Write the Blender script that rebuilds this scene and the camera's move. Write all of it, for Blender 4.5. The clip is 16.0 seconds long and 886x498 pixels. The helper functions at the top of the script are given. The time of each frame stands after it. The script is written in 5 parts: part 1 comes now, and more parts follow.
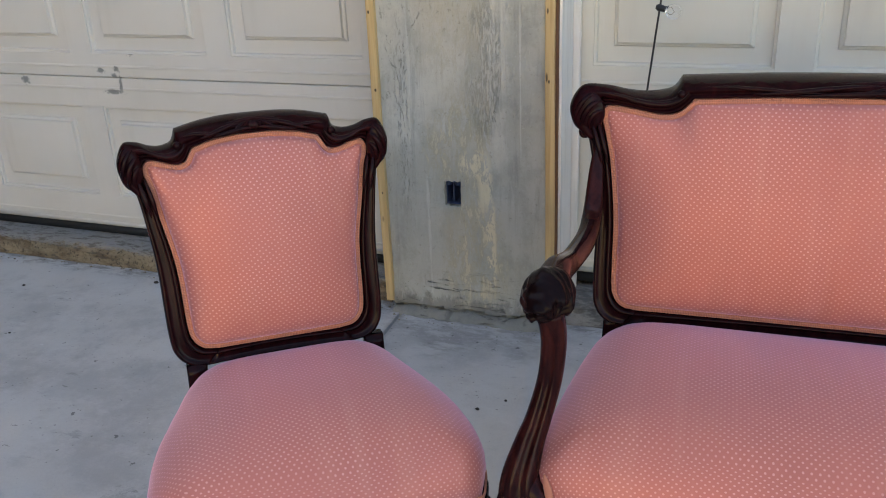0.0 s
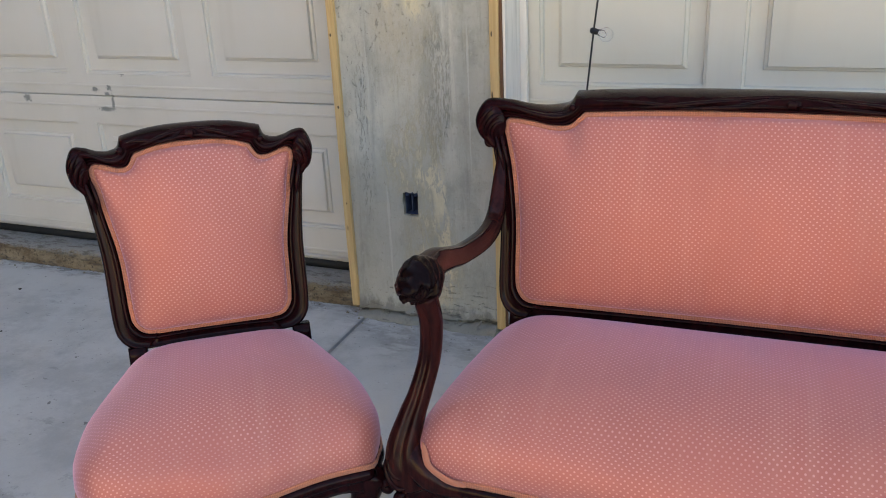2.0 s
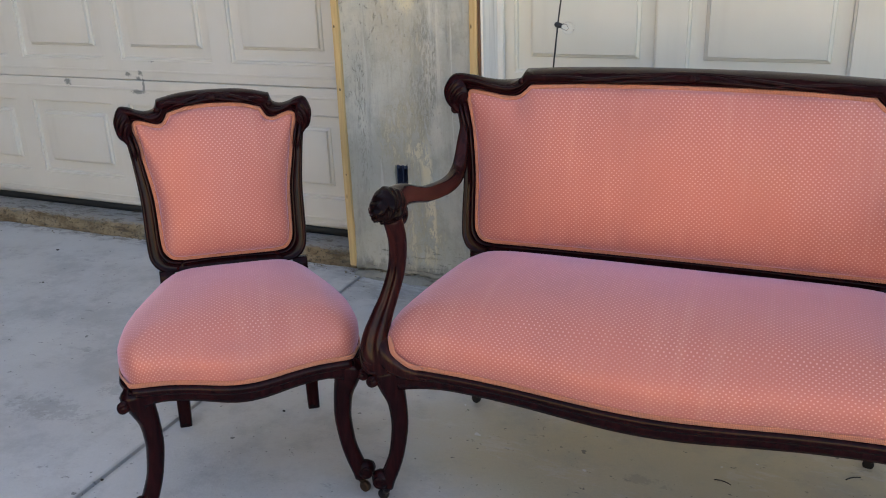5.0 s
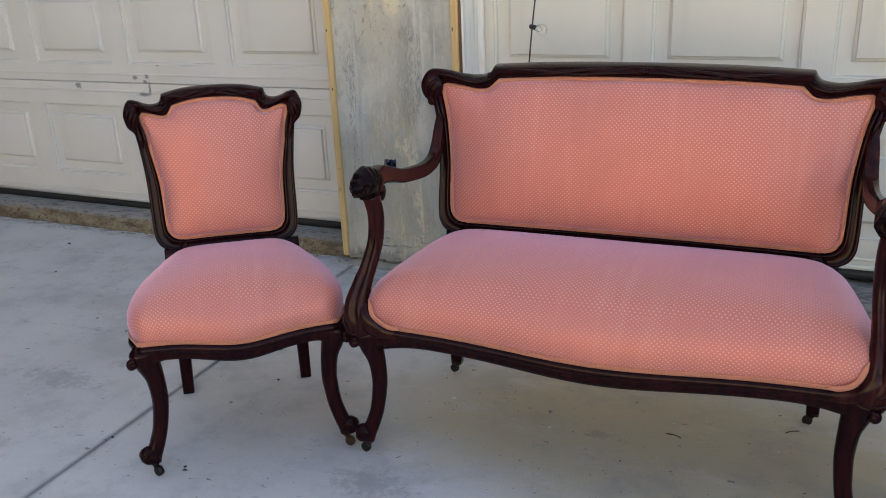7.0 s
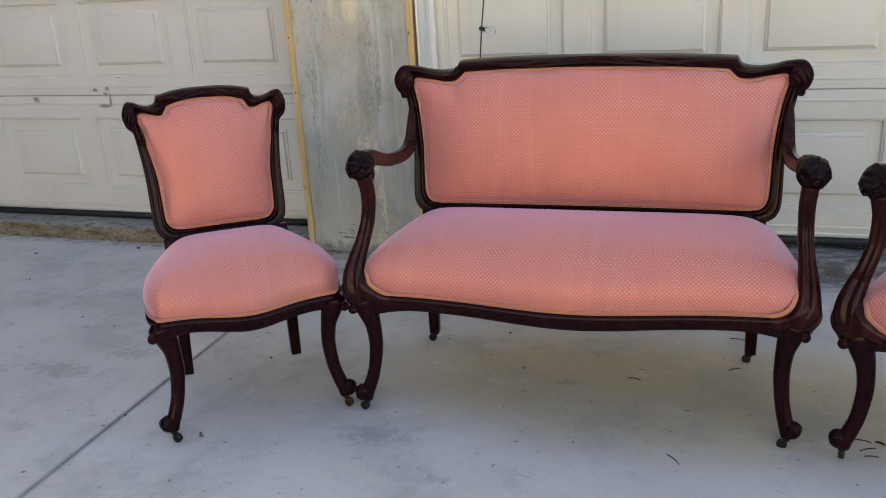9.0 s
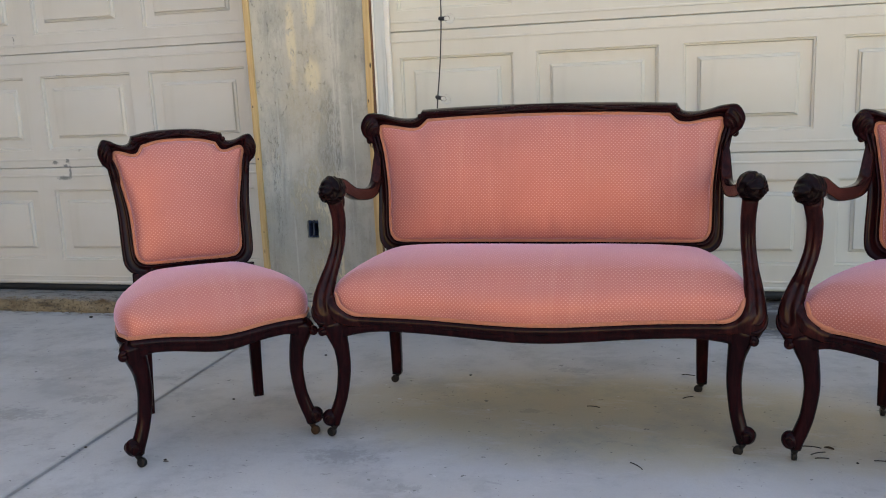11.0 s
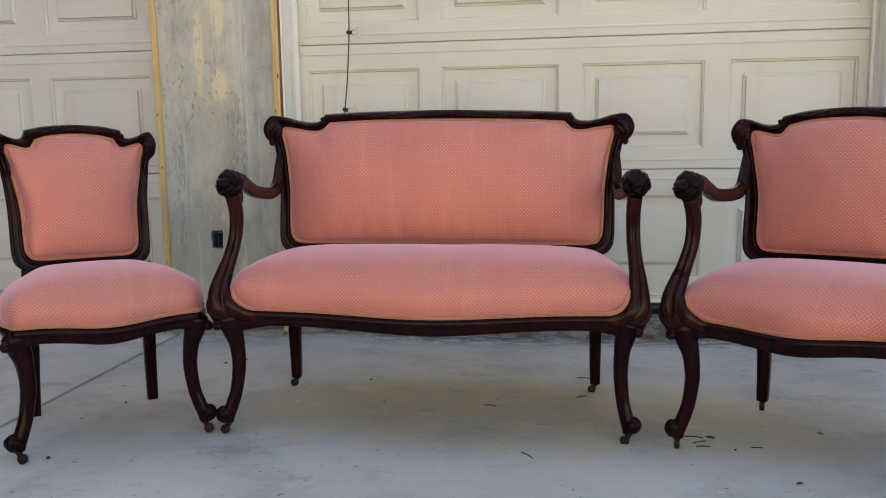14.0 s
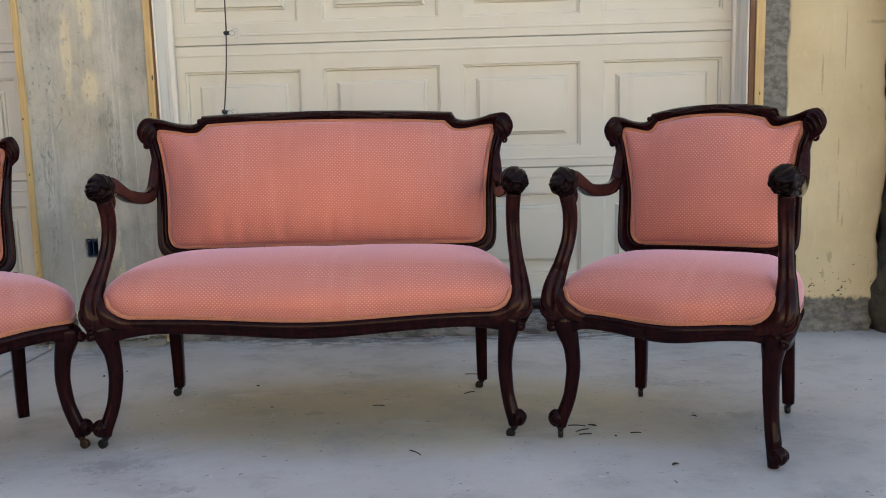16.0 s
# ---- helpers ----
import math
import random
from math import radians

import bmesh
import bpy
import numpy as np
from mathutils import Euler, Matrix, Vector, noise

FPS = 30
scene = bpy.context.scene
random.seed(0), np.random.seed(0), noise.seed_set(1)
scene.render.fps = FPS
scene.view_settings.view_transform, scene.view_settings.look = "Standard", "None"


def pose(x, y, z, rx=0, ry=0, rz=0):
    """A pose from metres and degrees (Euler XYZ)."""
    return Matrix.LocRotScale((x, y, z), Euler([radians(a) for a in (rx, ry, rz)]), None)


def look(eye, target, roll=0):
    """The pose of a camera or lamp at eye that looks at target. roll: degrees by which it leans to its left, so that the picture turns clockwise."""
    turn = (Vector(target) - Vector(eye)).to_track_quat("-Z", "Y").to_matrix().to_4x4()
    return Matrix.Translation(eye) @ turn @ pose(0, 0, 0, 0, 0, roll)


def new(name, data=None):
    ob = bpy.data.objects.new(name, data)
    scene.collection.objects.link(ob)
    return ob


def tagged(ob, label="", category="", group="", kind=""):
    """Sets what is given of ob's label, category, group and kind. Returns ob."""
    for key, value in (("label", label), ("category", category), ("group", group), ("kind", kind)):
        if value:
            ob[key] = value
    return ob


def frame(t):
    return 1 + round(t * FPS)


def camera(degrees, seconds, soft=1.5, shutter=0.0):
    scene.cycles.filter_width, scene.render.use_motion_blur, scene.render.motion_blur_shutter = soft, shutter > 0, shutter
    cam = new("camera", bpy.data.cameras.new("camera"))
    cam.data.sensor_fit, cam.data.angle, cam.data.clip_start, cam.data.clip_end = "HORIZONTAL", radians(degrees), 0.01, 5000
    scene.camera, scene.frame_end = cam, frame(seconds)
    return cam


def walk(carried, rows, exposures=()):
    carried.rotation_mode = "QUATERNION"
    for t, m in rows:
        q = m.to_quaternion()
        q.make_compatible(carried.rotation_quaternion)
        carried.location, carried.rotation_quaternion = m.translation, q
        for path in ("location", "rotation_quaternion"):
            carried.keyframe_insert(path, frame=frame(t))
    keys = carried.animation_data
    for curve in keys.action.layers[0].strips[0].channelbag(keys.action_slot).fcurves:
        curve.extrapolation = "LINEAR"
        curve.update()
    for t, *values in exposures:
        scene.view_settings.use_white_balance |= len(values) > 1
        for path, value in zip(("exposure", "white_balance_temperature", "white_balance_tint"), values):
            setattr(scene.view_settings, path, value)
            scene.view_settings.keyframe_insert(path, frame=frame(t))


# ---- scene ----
cam = camera(55.1, 16.0, 1.0)
PATH = [
    (0, (0.513, -2.515, 1.255), (-0.149, -0.797, 0.473), -2.7),
    (0.5, (0.526, -2.522, 1.253), (-0.14, -0.807, 0.469), -2.3),
    (1, (0.62, -2.528, 1.257), (-0.069, -0.817, 0.485), -2.4),
    (1.5, (0.755, -2.552, 1.259), (0.036, -0.84, 0.515), -2.8),
    (2, (0.79, -2.596, 1.26), (0.061, -0.882, 0.533), -2.9),
    (2.5, (0.8, -2.648, 1.252), (0.065, -0.937, 0.524), -3.2),
    (3, (0.879, -2.684, 1.269), (0.119, -0.983, 0.54), -3.4),
    (3.5, (0.999, -2.729, 1.27), (0.202, -1.046, 0.542), -3.7),
    (5.8, (1.104, -3.054, 1.254), (0.355, -1.339, 0.549), -1.6),
    (6, (1.142, -3.071, 1.257), (0.382, -1.361, 0.551), -1.9),
    (6.5, (1.204, -3.118, 1.258), (0.431, -1.411, 0.559), -2.3),
    (7, (1.218, -3.143, 1.249), (0.441, -1.432, 0.563), -2.6),
    (7.5, (1.126, -3.248, 1.247), (0.464, -1.491, 0.557), -1.3),
    (8, (1.097, -3.325, 1.236), (0.484, -1.549, 0.553), -0.9),
    (8.5, (1.14, -3.392, 1.242), (0.524, -1.613, 0.569), -2.3),
    (9, (1.171, -3.47, 1.243), (0.558, -1.686, 0.578), -3.6),
    (9.5, (1.106, -3.505, 1.222), (0.536, -1.701, 0.572), -4.0),
    (10, (1.079, -3.553, 1.186), (0.59, -1.72, 0.551), -3.3),
    (10.2, (1.094, -3.584, 1.146), (0.614, -1.731, 0.566), -3.4),
    (12.3, (1.15, -3.7, 0.877), (0.663, -1.782, 0.587), -1.7),
    (12.5, (1.152, -3.699, 0.874), (0.672, -1.779, 0.583), -1.4),
    (13, (1.158, -3.696, 0.866), (0.72, -1.765, 0.58), -1.2),
    (13.5, (1.18, -3.705, 0.869), (0.837, -1.755, 0.585), -0.9),
    (14, (1.207, -3.713, 0.873), (0.907, -1.758, 0.58), -1.0),
    (14.5, (1.24, -3.716, 0.87), (1.052, -1.746, 0.583), -1.2),
    (15, (1.247, -3.722, 0.864), (1.183, -1.744, 0.578), -0.9),
    (15.5, (1.244, -3.719, 0.859), (1.179, -1.739, 0.59), -1.2),
    (16, (1.236, -3.716, 0.862), (1.185, -1.738, 0.571), -1.6),
]
walk(cam, [(t, look(eye, target, roll)) for t, eye, target, roll in PATH], exposures=[(0, 2.27, 9700, 16.5), (9, 2.28, 9900, 16.5), (12.5, 2.16, 10300, 16.5), (16, 2.17, 10700, 16.5)])

# ---- world, sun and exposure ----
world = bpy.data.worlds.new("sky")
scene.world = world
world.use_nodes = True
wt = world.node_tree
bg = wt.nodes["Background"]
sky = wt.nodes.new("ShaderNodeTexSky")
sky.sky_type = "NISHITA"
sky.sun_disc = False
SUN_EL, SUN_AZ = 38.0, -25.0          # the sun stands behind the garage
sky.sun_elevation = radians(SUN_EL)
sky.sun_rotation = radians(SUN_AZ)
sky.dust_density = 1.5
sky.ozone_density = 5.0
bg.inputs["Strength"].default_value = 0.14
wt.links.new(sky.outputs["Color"], bg.inputs["Color"])
sun = new("sun", bpy.data.lights.new("sun", "SUN"))
sun.data.energy = 5.0
sun.data.angle = radians(0.55)
sun.data.color = (1.0, 0.93, 0.82)
sd = Vector((math.sin(radians(SUN_AZ)) * math.cos(radians(SUN_EL)), math.cos(radians(SUN_AZ)) * math.cos(radians(SUN_EL)), math.sin(radians(SUN_EL))))
sun.matrix_world = look(sd * 30, (0, 0, 0))


# ---- materials ----
class Mat:
    """A small wrapper for node materials."""

    def __init__(self, name):
        self.m = bpy.data.materials.new(name)
        self.m.use_nodes = True
        self.t = self.m.node_tree
        self.b = self.t.nodes["Principled BSDF"]

    def node(self, kind, **kw):
        n = self.t.nodes.new(kind)
        if "data_type" in kw:
            n.data_type = kw["data_type"]
        if "blend_type" in kw:
            n.blend_type = kw["blend_type"]
        if "operation" in kw:
            n.operation = kw["operation"]
        if "interpolation_type" in kw:
            n.interpolation_type = kw["interpolation_type"]
        return n

    def put(self, sock, v):
        if isinstance(v, bpy.types.NodeSocket):
            self.t.links.new(v, sock)
        elif isinstance(v, (tuple, list)) and len(v) == 3 and sock.type == "RGBA":
            sock.default_value = (*v, 1)
        else:
            sock.default_value = v

    def set(self, **kw):
        for k, v in kw.items():
            self.put(self.b.inputs[k.replace("_", " ")], v)
        return self

    def coord(self, which="Object"):
        return self.node("ShaderNodeTexCoord").outputs[which]

    def mapped(self, vec, scale=(1, 1, 1), loc=(0, 0, 0), rot=(0, 0, 0)):
        n = self.node("ShaderNodeMapping")
        self.put(n.inputs["Vector"], vec)
        n.inputs["Scale"].default_value = scale
        n.inputs["Location"].default_value = loc
        n.inputs["Rotation"].default_value = rot
        return n.outputs["Vector"]

    def noise(self, vec, scale, detail=4.0, rough=0.55, distort=0.0):
        n = self.node("ShaderNodeTexNoise")
        self.put(n.inputs["Vector"], vec)
        n.inputs["Scale"].default_value = scale
        n.inputs["Detail"].default_value = detail
        n.inputs["Roughness"].default_value = rough
        n.inputs["Distortion"].default_value = distort
        return n.outputs["Fac"]

    def ramp(self, fac, stops):
        n = self.node("ShaderNodeValToRGB")
        self.put(n.inputs["Fac"], fac)
        e = n.color_ramp.elements
        while len(e) < len(stops):
            e.new(0.5)
        for el, (p, c) in zip(e, stops):
            el.position = p
            el.color = (c, c, c, 1) if isinstance(c, (int, float)) else (*c, 1)
        return n.outputs["Color"]

    def math(self, op, a, b=0.0, c=0.0):
        n = self.node("ShaderNodeMath", operation=op)
        for s, v in zip(n.inputs, (a, b, c)):
            self.put(s, v)
        return n.outputs[0]

    def mix(self, fac, a, b, blend="MIX"):
        n = self.node("ShaderNodeMix", data_type="RGBA", blend_type=blend)
        self.put(n.inputs["Factor"], fac)
        self.put(n.inputs[6], a)
        self.put(n.inputs[7], b)
        return n.outputs[2]

    def xyz(self, vec):
        n = self.node("ShaderNodeSeparateXYZ")
        self.put(n.inputs[0], vec)
        return n.outputs

    def bump(self, height, strength=0.3, dist=0.002, normal=None):
        n = self.node("ShaderNodeBump")
        self.put(n.inputs["Height"], height)
        n.inputs["Strength"].default_value = strength
        n.inputs["Distance"].default_value = dist
        if normal is not None:
            self.put(n.inputs["Normal"], normal)
        self.t.links.new(n.outputs["Normal"], self.b.inputs["Normal"])
        return n.outputs["Normal"]

    def smooth(self, v, lo, hi):
        n = self.node("ShaderNodeMapRange", interpolation_type="SMOOTHSTEP")
        self.put(n.inputs["Value"], v)
        n.inputs["From Min"].default_value = lo
        n.inputs["From Max"].default_value = hi
        return n.outputs["Result"]

    def spot(self, x, z, cx, cz, rx, rz, wobble=None, amount=0.5):
        """1 inside an uneven oval, 0 outside."""
        a = self.math("DIVIDE", self.math("SUBTRACT", x, cx), rx)
        b = self.math("DIVIDE", self.math("SUBTRACT", z, cz), rz)
        d = self.math("SQRT", self.math("ADD", self.math("MULTIPLY", a, a), self.math("MULTIPLY", b, b)))
        if wobble is not None:
            d = self.math("ADD", d, self.math("MULTIPLY", self.math("SUBTRACT", wobble, 0.5), amount * 2))
        return self.smooth(d, 1.15, 0.55)


def mat_wood(name, base, light, rough=0.28, gloss=0.15):
    w = Mat(name)
    v = w.coord("Object")
    grain = w.noise(w.mapped(v, (60, 60, 9)), 1.0, 5.0, 0.6, 0.6)
    worn = w.noise(v, 14.0, 4.0, 0.6)
    col = w.mix(w.smooth(grain, 0.35, 0.75), base, light)
    col = w.mix(w.math("MULTIPLY", w.smooth(worn, 0.6, 0.85), 0.4), col, tuple(min(1, c * 1.7) for c in light))
    fine = w.noise(v, 120.0, 3.0)
    w.set(Base_Color=col, Roughness=w.math("ADD", w.math("MULTIPLY", worn, 0.16), rough - 0.11), Specular_IOR_Level=gloss, IOR=1.42)
    w.bump(w.math("ADD", grain, w.math("MULTIPLY", fine, 0.5)), 0.07, 0.001)
    return w.m


WOOD = mat_wood("mahogany", (0.0085, 0.0017, 0.0023), (0.023, 0.0043, 0.0050), 0.16, 0.13)
WOOD_RED = mat_wood("mahogany_red", (0.014, 0.0030, 0.0032), (0.040, 0.0088, 0.0074), 0.17, 0.15)
WOOD_BLACK = mat_wood("mahogany_blackened", (0.0050, 0.0020, 0.0024), (0.011, 0.0038, 0.0040), 0.24, 0.10)
WOOD_CREST = mat_wood("mahogany_crest", (0.0100, 0.0018, 0.0026), (0.025, 0.0043, 0.0052), 0.18, 0.04)


def mat_fabric(name, base, dot, sheen):
    f = Mat(name)
    uv = f.coord("UV")
    s = f.xyz(uv)
    P = 0.0113
    u = f.math("DIVIDE", s[0], P)
    v = f.math("DIVIDE", s[1], P)

    def cell(off):
        a = f.math("SUBTRACT", f.math("FRACT", f.math("ADD", u, off)), 0.5)
        b = f.math("SUBTRACT", f.math("FRACT", f.math("ADD", v, off)), 0.5)
        b = f.math("MULTIPLY", b, 1.25)
        return f.math("ADD", f.math("MULTIPLY", a, a), f.math("MULTIPLY", b, b))

    d = f.math("SQRT", f.math("MINIMUM", cell(0.0), cell(0.5)))
    dots = f.smooth(d, 0.195, 0.11)
    o = f.coord("Object")
    soil = f.noise(o, 3.2, 4.0, 0.6)
    tone = f.noise(o, 9.0, 3.0)
    col = f.mix(f.smooth(soil, 0.35, 0.75), base, tuple(c * 0.86 for c in base))
    col = f.mix(f.math("MULTIPLY", f.smooth(tone, 0.5, 0.8), 0.15), col, (0.55, 0.22, 0.14))
    streak = f.noise(f.mapped(uv, (26, 1.6, 1)), 1.0, 4.0, 0.6)
    col = f.mix(f.math("MULTIPLY", f.smooth(streak, 0.48, 0.72), 0.22), col, (0.62, 0.27, 0.19))
    rub = f.smooth(f.noise(o, 5.0, 3.0, 0.6), 0.42, 0.66)
    col = f.mix(f.math("MULTIPLY", dots, f.math("SUBTRACT", 0.50, f.math("MULTIPLY", rub, 0.22))), col, dot)
    thread = f.noise(f.mapped(uv, (2600, 900, 1)), 1.0, 2.0)
    col = f.mix(f.math("MULTIPLY", thread, 0.18), col, tuple(c * 0.55 for c in base))
    # satin ground: dyed threads give a coloured lustre; the dots are floats of paler, duller yarn
    along = f.node("ShaderNodeTangent")
    along.direction_type = "UV_MAP"
    f.set(Base_Color=col, Metallic=f.math("SUBTRACT", 0.31, f.math("MULTIPLY", dots, 0.30)), Roughness=f.math("ADD", 0.47, f.math("MULTIPLY", dots, 0.06)), Specular_IOR_Level=0.6, Sheen_Weight=0.85, Sheen_Roughness=0.5, Sheen_Tint=(*sheen, 1), Anisotropic=0.85, Anisotropic_Rotation=0.25, Tangent=along.outputs[0])
    f.bump(f.math("ADD", f.math("MULTIPLY", dots, 0.8), f.math("MULTIPLY", thread, 0.5)), 0.3, 0.0006)
    return f.m


FABRIC = mat_fabric("dotted_satin", (0.545, 0.160, 0.118), (0.90, 0.50, 0.43), (0.92, 0.60, 0.82))


def mat_gimp():
    g = Mat("braid")
    uv = g.xyz(g.coord("UV"))
    wav = g.noise(g.coord("UV"), 260.0, 3.0, 0.6)
    ribs = g.math("SINE", g.math("ADD", g.math("MULTIPLY", uv[0], 2100.0), g.math("MULTIPLY", wav, 7.0)))
    cross = g.math("SINE", g.math("MULTIPLY", uv[1], 1300.0))
    h = g.math("ADD", g.math("MULTIPLY", ribs, 0.5), g.math("MULTIPLY", cross, 0.35))
    n = g.noise(g.coord("Object"), 90.0, 3.0)
    col = g.mix(g.smooth(h, -0.8, 0.9), (0.36, 0.118, 0.068), (0.56, 0.205, 0.125))
    col = g.mix(g.math("MULTIPLY", g.smooth(n, 0.35, 0.7), 0.30), col, (0.52, 0.175, 0.092))
    g.set(Base_Color=col, Roughness=0.75, Sheen_Weight=0.2)
    g.bump(h, 0.6, 0.001)
    return g.m


GIMP = mat_gimp()


def mat_plain(name, col, rough=0.5, metal=0.0, vary=0.2, scale=30.0):
    p = Mat(name)
    n = p.noise(p.coord("Object"), scale, 4.0)
    p.set(Base_Color=p.mix(n, tuple(c * (1 - vary) for c in col), tuple(min(1, c * (1 + vary)) for c in col)), Roughness=rough, Metallic=metal)
    p.bump(n, 0.15, 0.001)
    return p.m


IRON = mat_plain("caster_iron", (0.02, 0.017, 0.016), 0.45, 0.7)
BRASS = mat_plain("aged_brass", (0.055, 0.030, 0.018), 0.5, 0.8)
RUBBER = mat_plain("rubber_seal", (0.012, 0.012, 0.012), 0.7)
BLACK = mat_plain("black_plastic", (0.012, 0.012, 0.013), 0.45)
BLUEBOX = mat_plain("blue_plastic_box", (0.03, 0.05, 0.10), 0.5)
LEAF = mat_plain("dry_leaf", (0.060, 0.042, 0.024), 0.8, 0.0, 0.4, 80)
TWIG = mat_plain("twig_bark", (0.032, 0.024, 0.018), 0.85, 0.0, 0.4, 80)


def mat_glass():
    g = Mat("bulb_glass")
    g.set(Base_Color=(1, 1, 1), Roughness=0.02, Transmission_Weight=1.0, IOR=1.42)
    return g.m


GLASS = mat_glass()


def mat_door(name, fresh, aged):
    d = Mat(name)
    o = d.coord("Object")
    s = d.xyz(o)
    soft = d.noise(o, 1.7, 4.0, 0.6)
    streak = d.noise(d.mapped(o, (14, 14, 1.2)), 1.0, 4.0, 0.65)
    speck = d.noise(o, 26.0, 3.0, 0.7)
    where = d.noise(o, 2.6, 2.0)
    col = d.mix(d.smooth(soft, 0.3, 0.75), fresh, aged)
    col = d.mix(d.math("MULTIPLY", d.smooth(streak, 0.52, 0.8), 0.22), col, (0.44, 0.42, 0.36))
    dirt = d.math("MULTIPLY", d.smooth(speck, 0.68, 0.8), d.smooth(where, 0.56, 0.7))
    col = d.mix(d.math("MULTIPLY", dirt, 0.55), col, (0.2, 0.19, 0.17))
    wob = d.noise(o, 110.0, 5.0, 0.75)
    marks = None
    for cx, cz, rx, rz in ((-1.777, 0.690, 0.014, 0.008), (-1.706, 0.696, 0.010, 0.009), (-1.722, 0.672, 0.012, 0.007), (-1.633, 0.757, 0.012, 0.009), (-1.735, 0.612, 0.032, 0.008), (-2.148, 0.645, 0.016, 0.014), (-1.704, 1.101, 0.040, 0.012), (-1.926, 1.37, 0.006, 0.07), (-1.161, 0.788, 0.010, 0.010), (1.521, 0.984, 0.006, 0.012), (-1.697, 0.640, 0.006, 0.03)):
        m = d.spot(s[0], s[2], cx, cz, rx * 1.25, rz * 1.25, wob, 2.0)
        marks = m if marks is None else d.math("MAXIMUM", marks, m)
    col = d.mix(d.math("MULTIPLY", marks, 0.8), col, (0.09, 0.11, 0.11))
    grain = d.noise(d.mapped(o, (18, 18, 260)), 1.0, 3.0)
    d.set(Base_Color=col, Roughness=0.55)
    d.bump(d.math("ADD", grain, speck), 0.10, 0.001)
    return d.m


DOOR = mat_door("cream_door_paint", (0.595, 0.577, 0.500), (0.545, 0.525, 0.445))
# left door's paint: shade on it put in as a darker, greyer tone
DOOR_SHADED = mat_door("shaded_door_paint", (0.565, 0.552, 0.508), (0.515, 0.50, 0.452))


def mat_jamb():
    d = Mat("jamb_vinyl")
    o = d.coord("Object")
    st = d.noise(d.mapped(o, (20, 20, 2)), 1.0, 4.0, 0.7)
    col = d.mix(d.smooth(st, 0.45, 0.8), (0.74, 0.715, 0.66), (0.50, 0.48, 0.43))
    d.set(Base_Color=col, Roughness=0.45)
    d.bump(st, 0.1, 0.001)
    return d.m


JAMB = mat_jamb()


def mat_pine(name, a, b):
    p = Mat(name)
    o = p.coord("Object")
    g = p.noise(p.mapped(o, (55, 55, 2.2)), 1.0, 5.0, 0.6, 0.8)
    k = p.node("ShaderNodeTexVoronoi")
    p.put(k.inputs["Vector"], p.mapped(o, (11, 4, 4.3)))
    k.inputs["Scale"].default_value = 1.0
    knot = p.smooth(k.outputs["Distance"], 0.085, 0.045)
    stain = p.noise(o, 6.0, 3.0)
    col = p.mix(p.smooth(g, 0.35, 0.75), a, b)
    col = p.mix(p.math("MULTIPLY", p.smooth(stain, 0.5, 0.8), 0.4), col, (0.30, 0.22, 0.12))
    col = p.mix(p.math("MULTIPLY", knot, 0.8), col, (0.10, 0.045, 0.015))
    s = p.xyz(o)
    for cx, cz, rx, rz in ((-0.048, 0.753, 0.0035, 0.017), (-0.042, 0.742, 0.003, 0.007), (-0.030, 1.083, 0.004, 0.013), (-0.046, 0.935, 0.003, 0.010), (-0.583, 0.93, 0.004, 0.006), (-0.578, 0.70, 0.004, 0.006), (-0.580, 0.37, 0.003, 0.005), (2.447, 0.95, 0.004, 0.007)):
        col = p.mix(p.math("MULTIPLY", p.spot(s[0], s[2], cx, cz, rx, rz, g, 0.6), 0.9), col, (0.03, 0.018, 0.010))
    p.set(Base_Color=col, Roughness=0.65)
    p.bump(g, 0.2, 0.001)
    return p.m


PINE = mat_pine("raw_pine", (0.60, 0.42, 0.20), (0.46, 0.29, 0.12))
BROWN = mat_pine("brown_board", (0.16, 0.065, 0.025), (0.09, 0.035, 0.015))


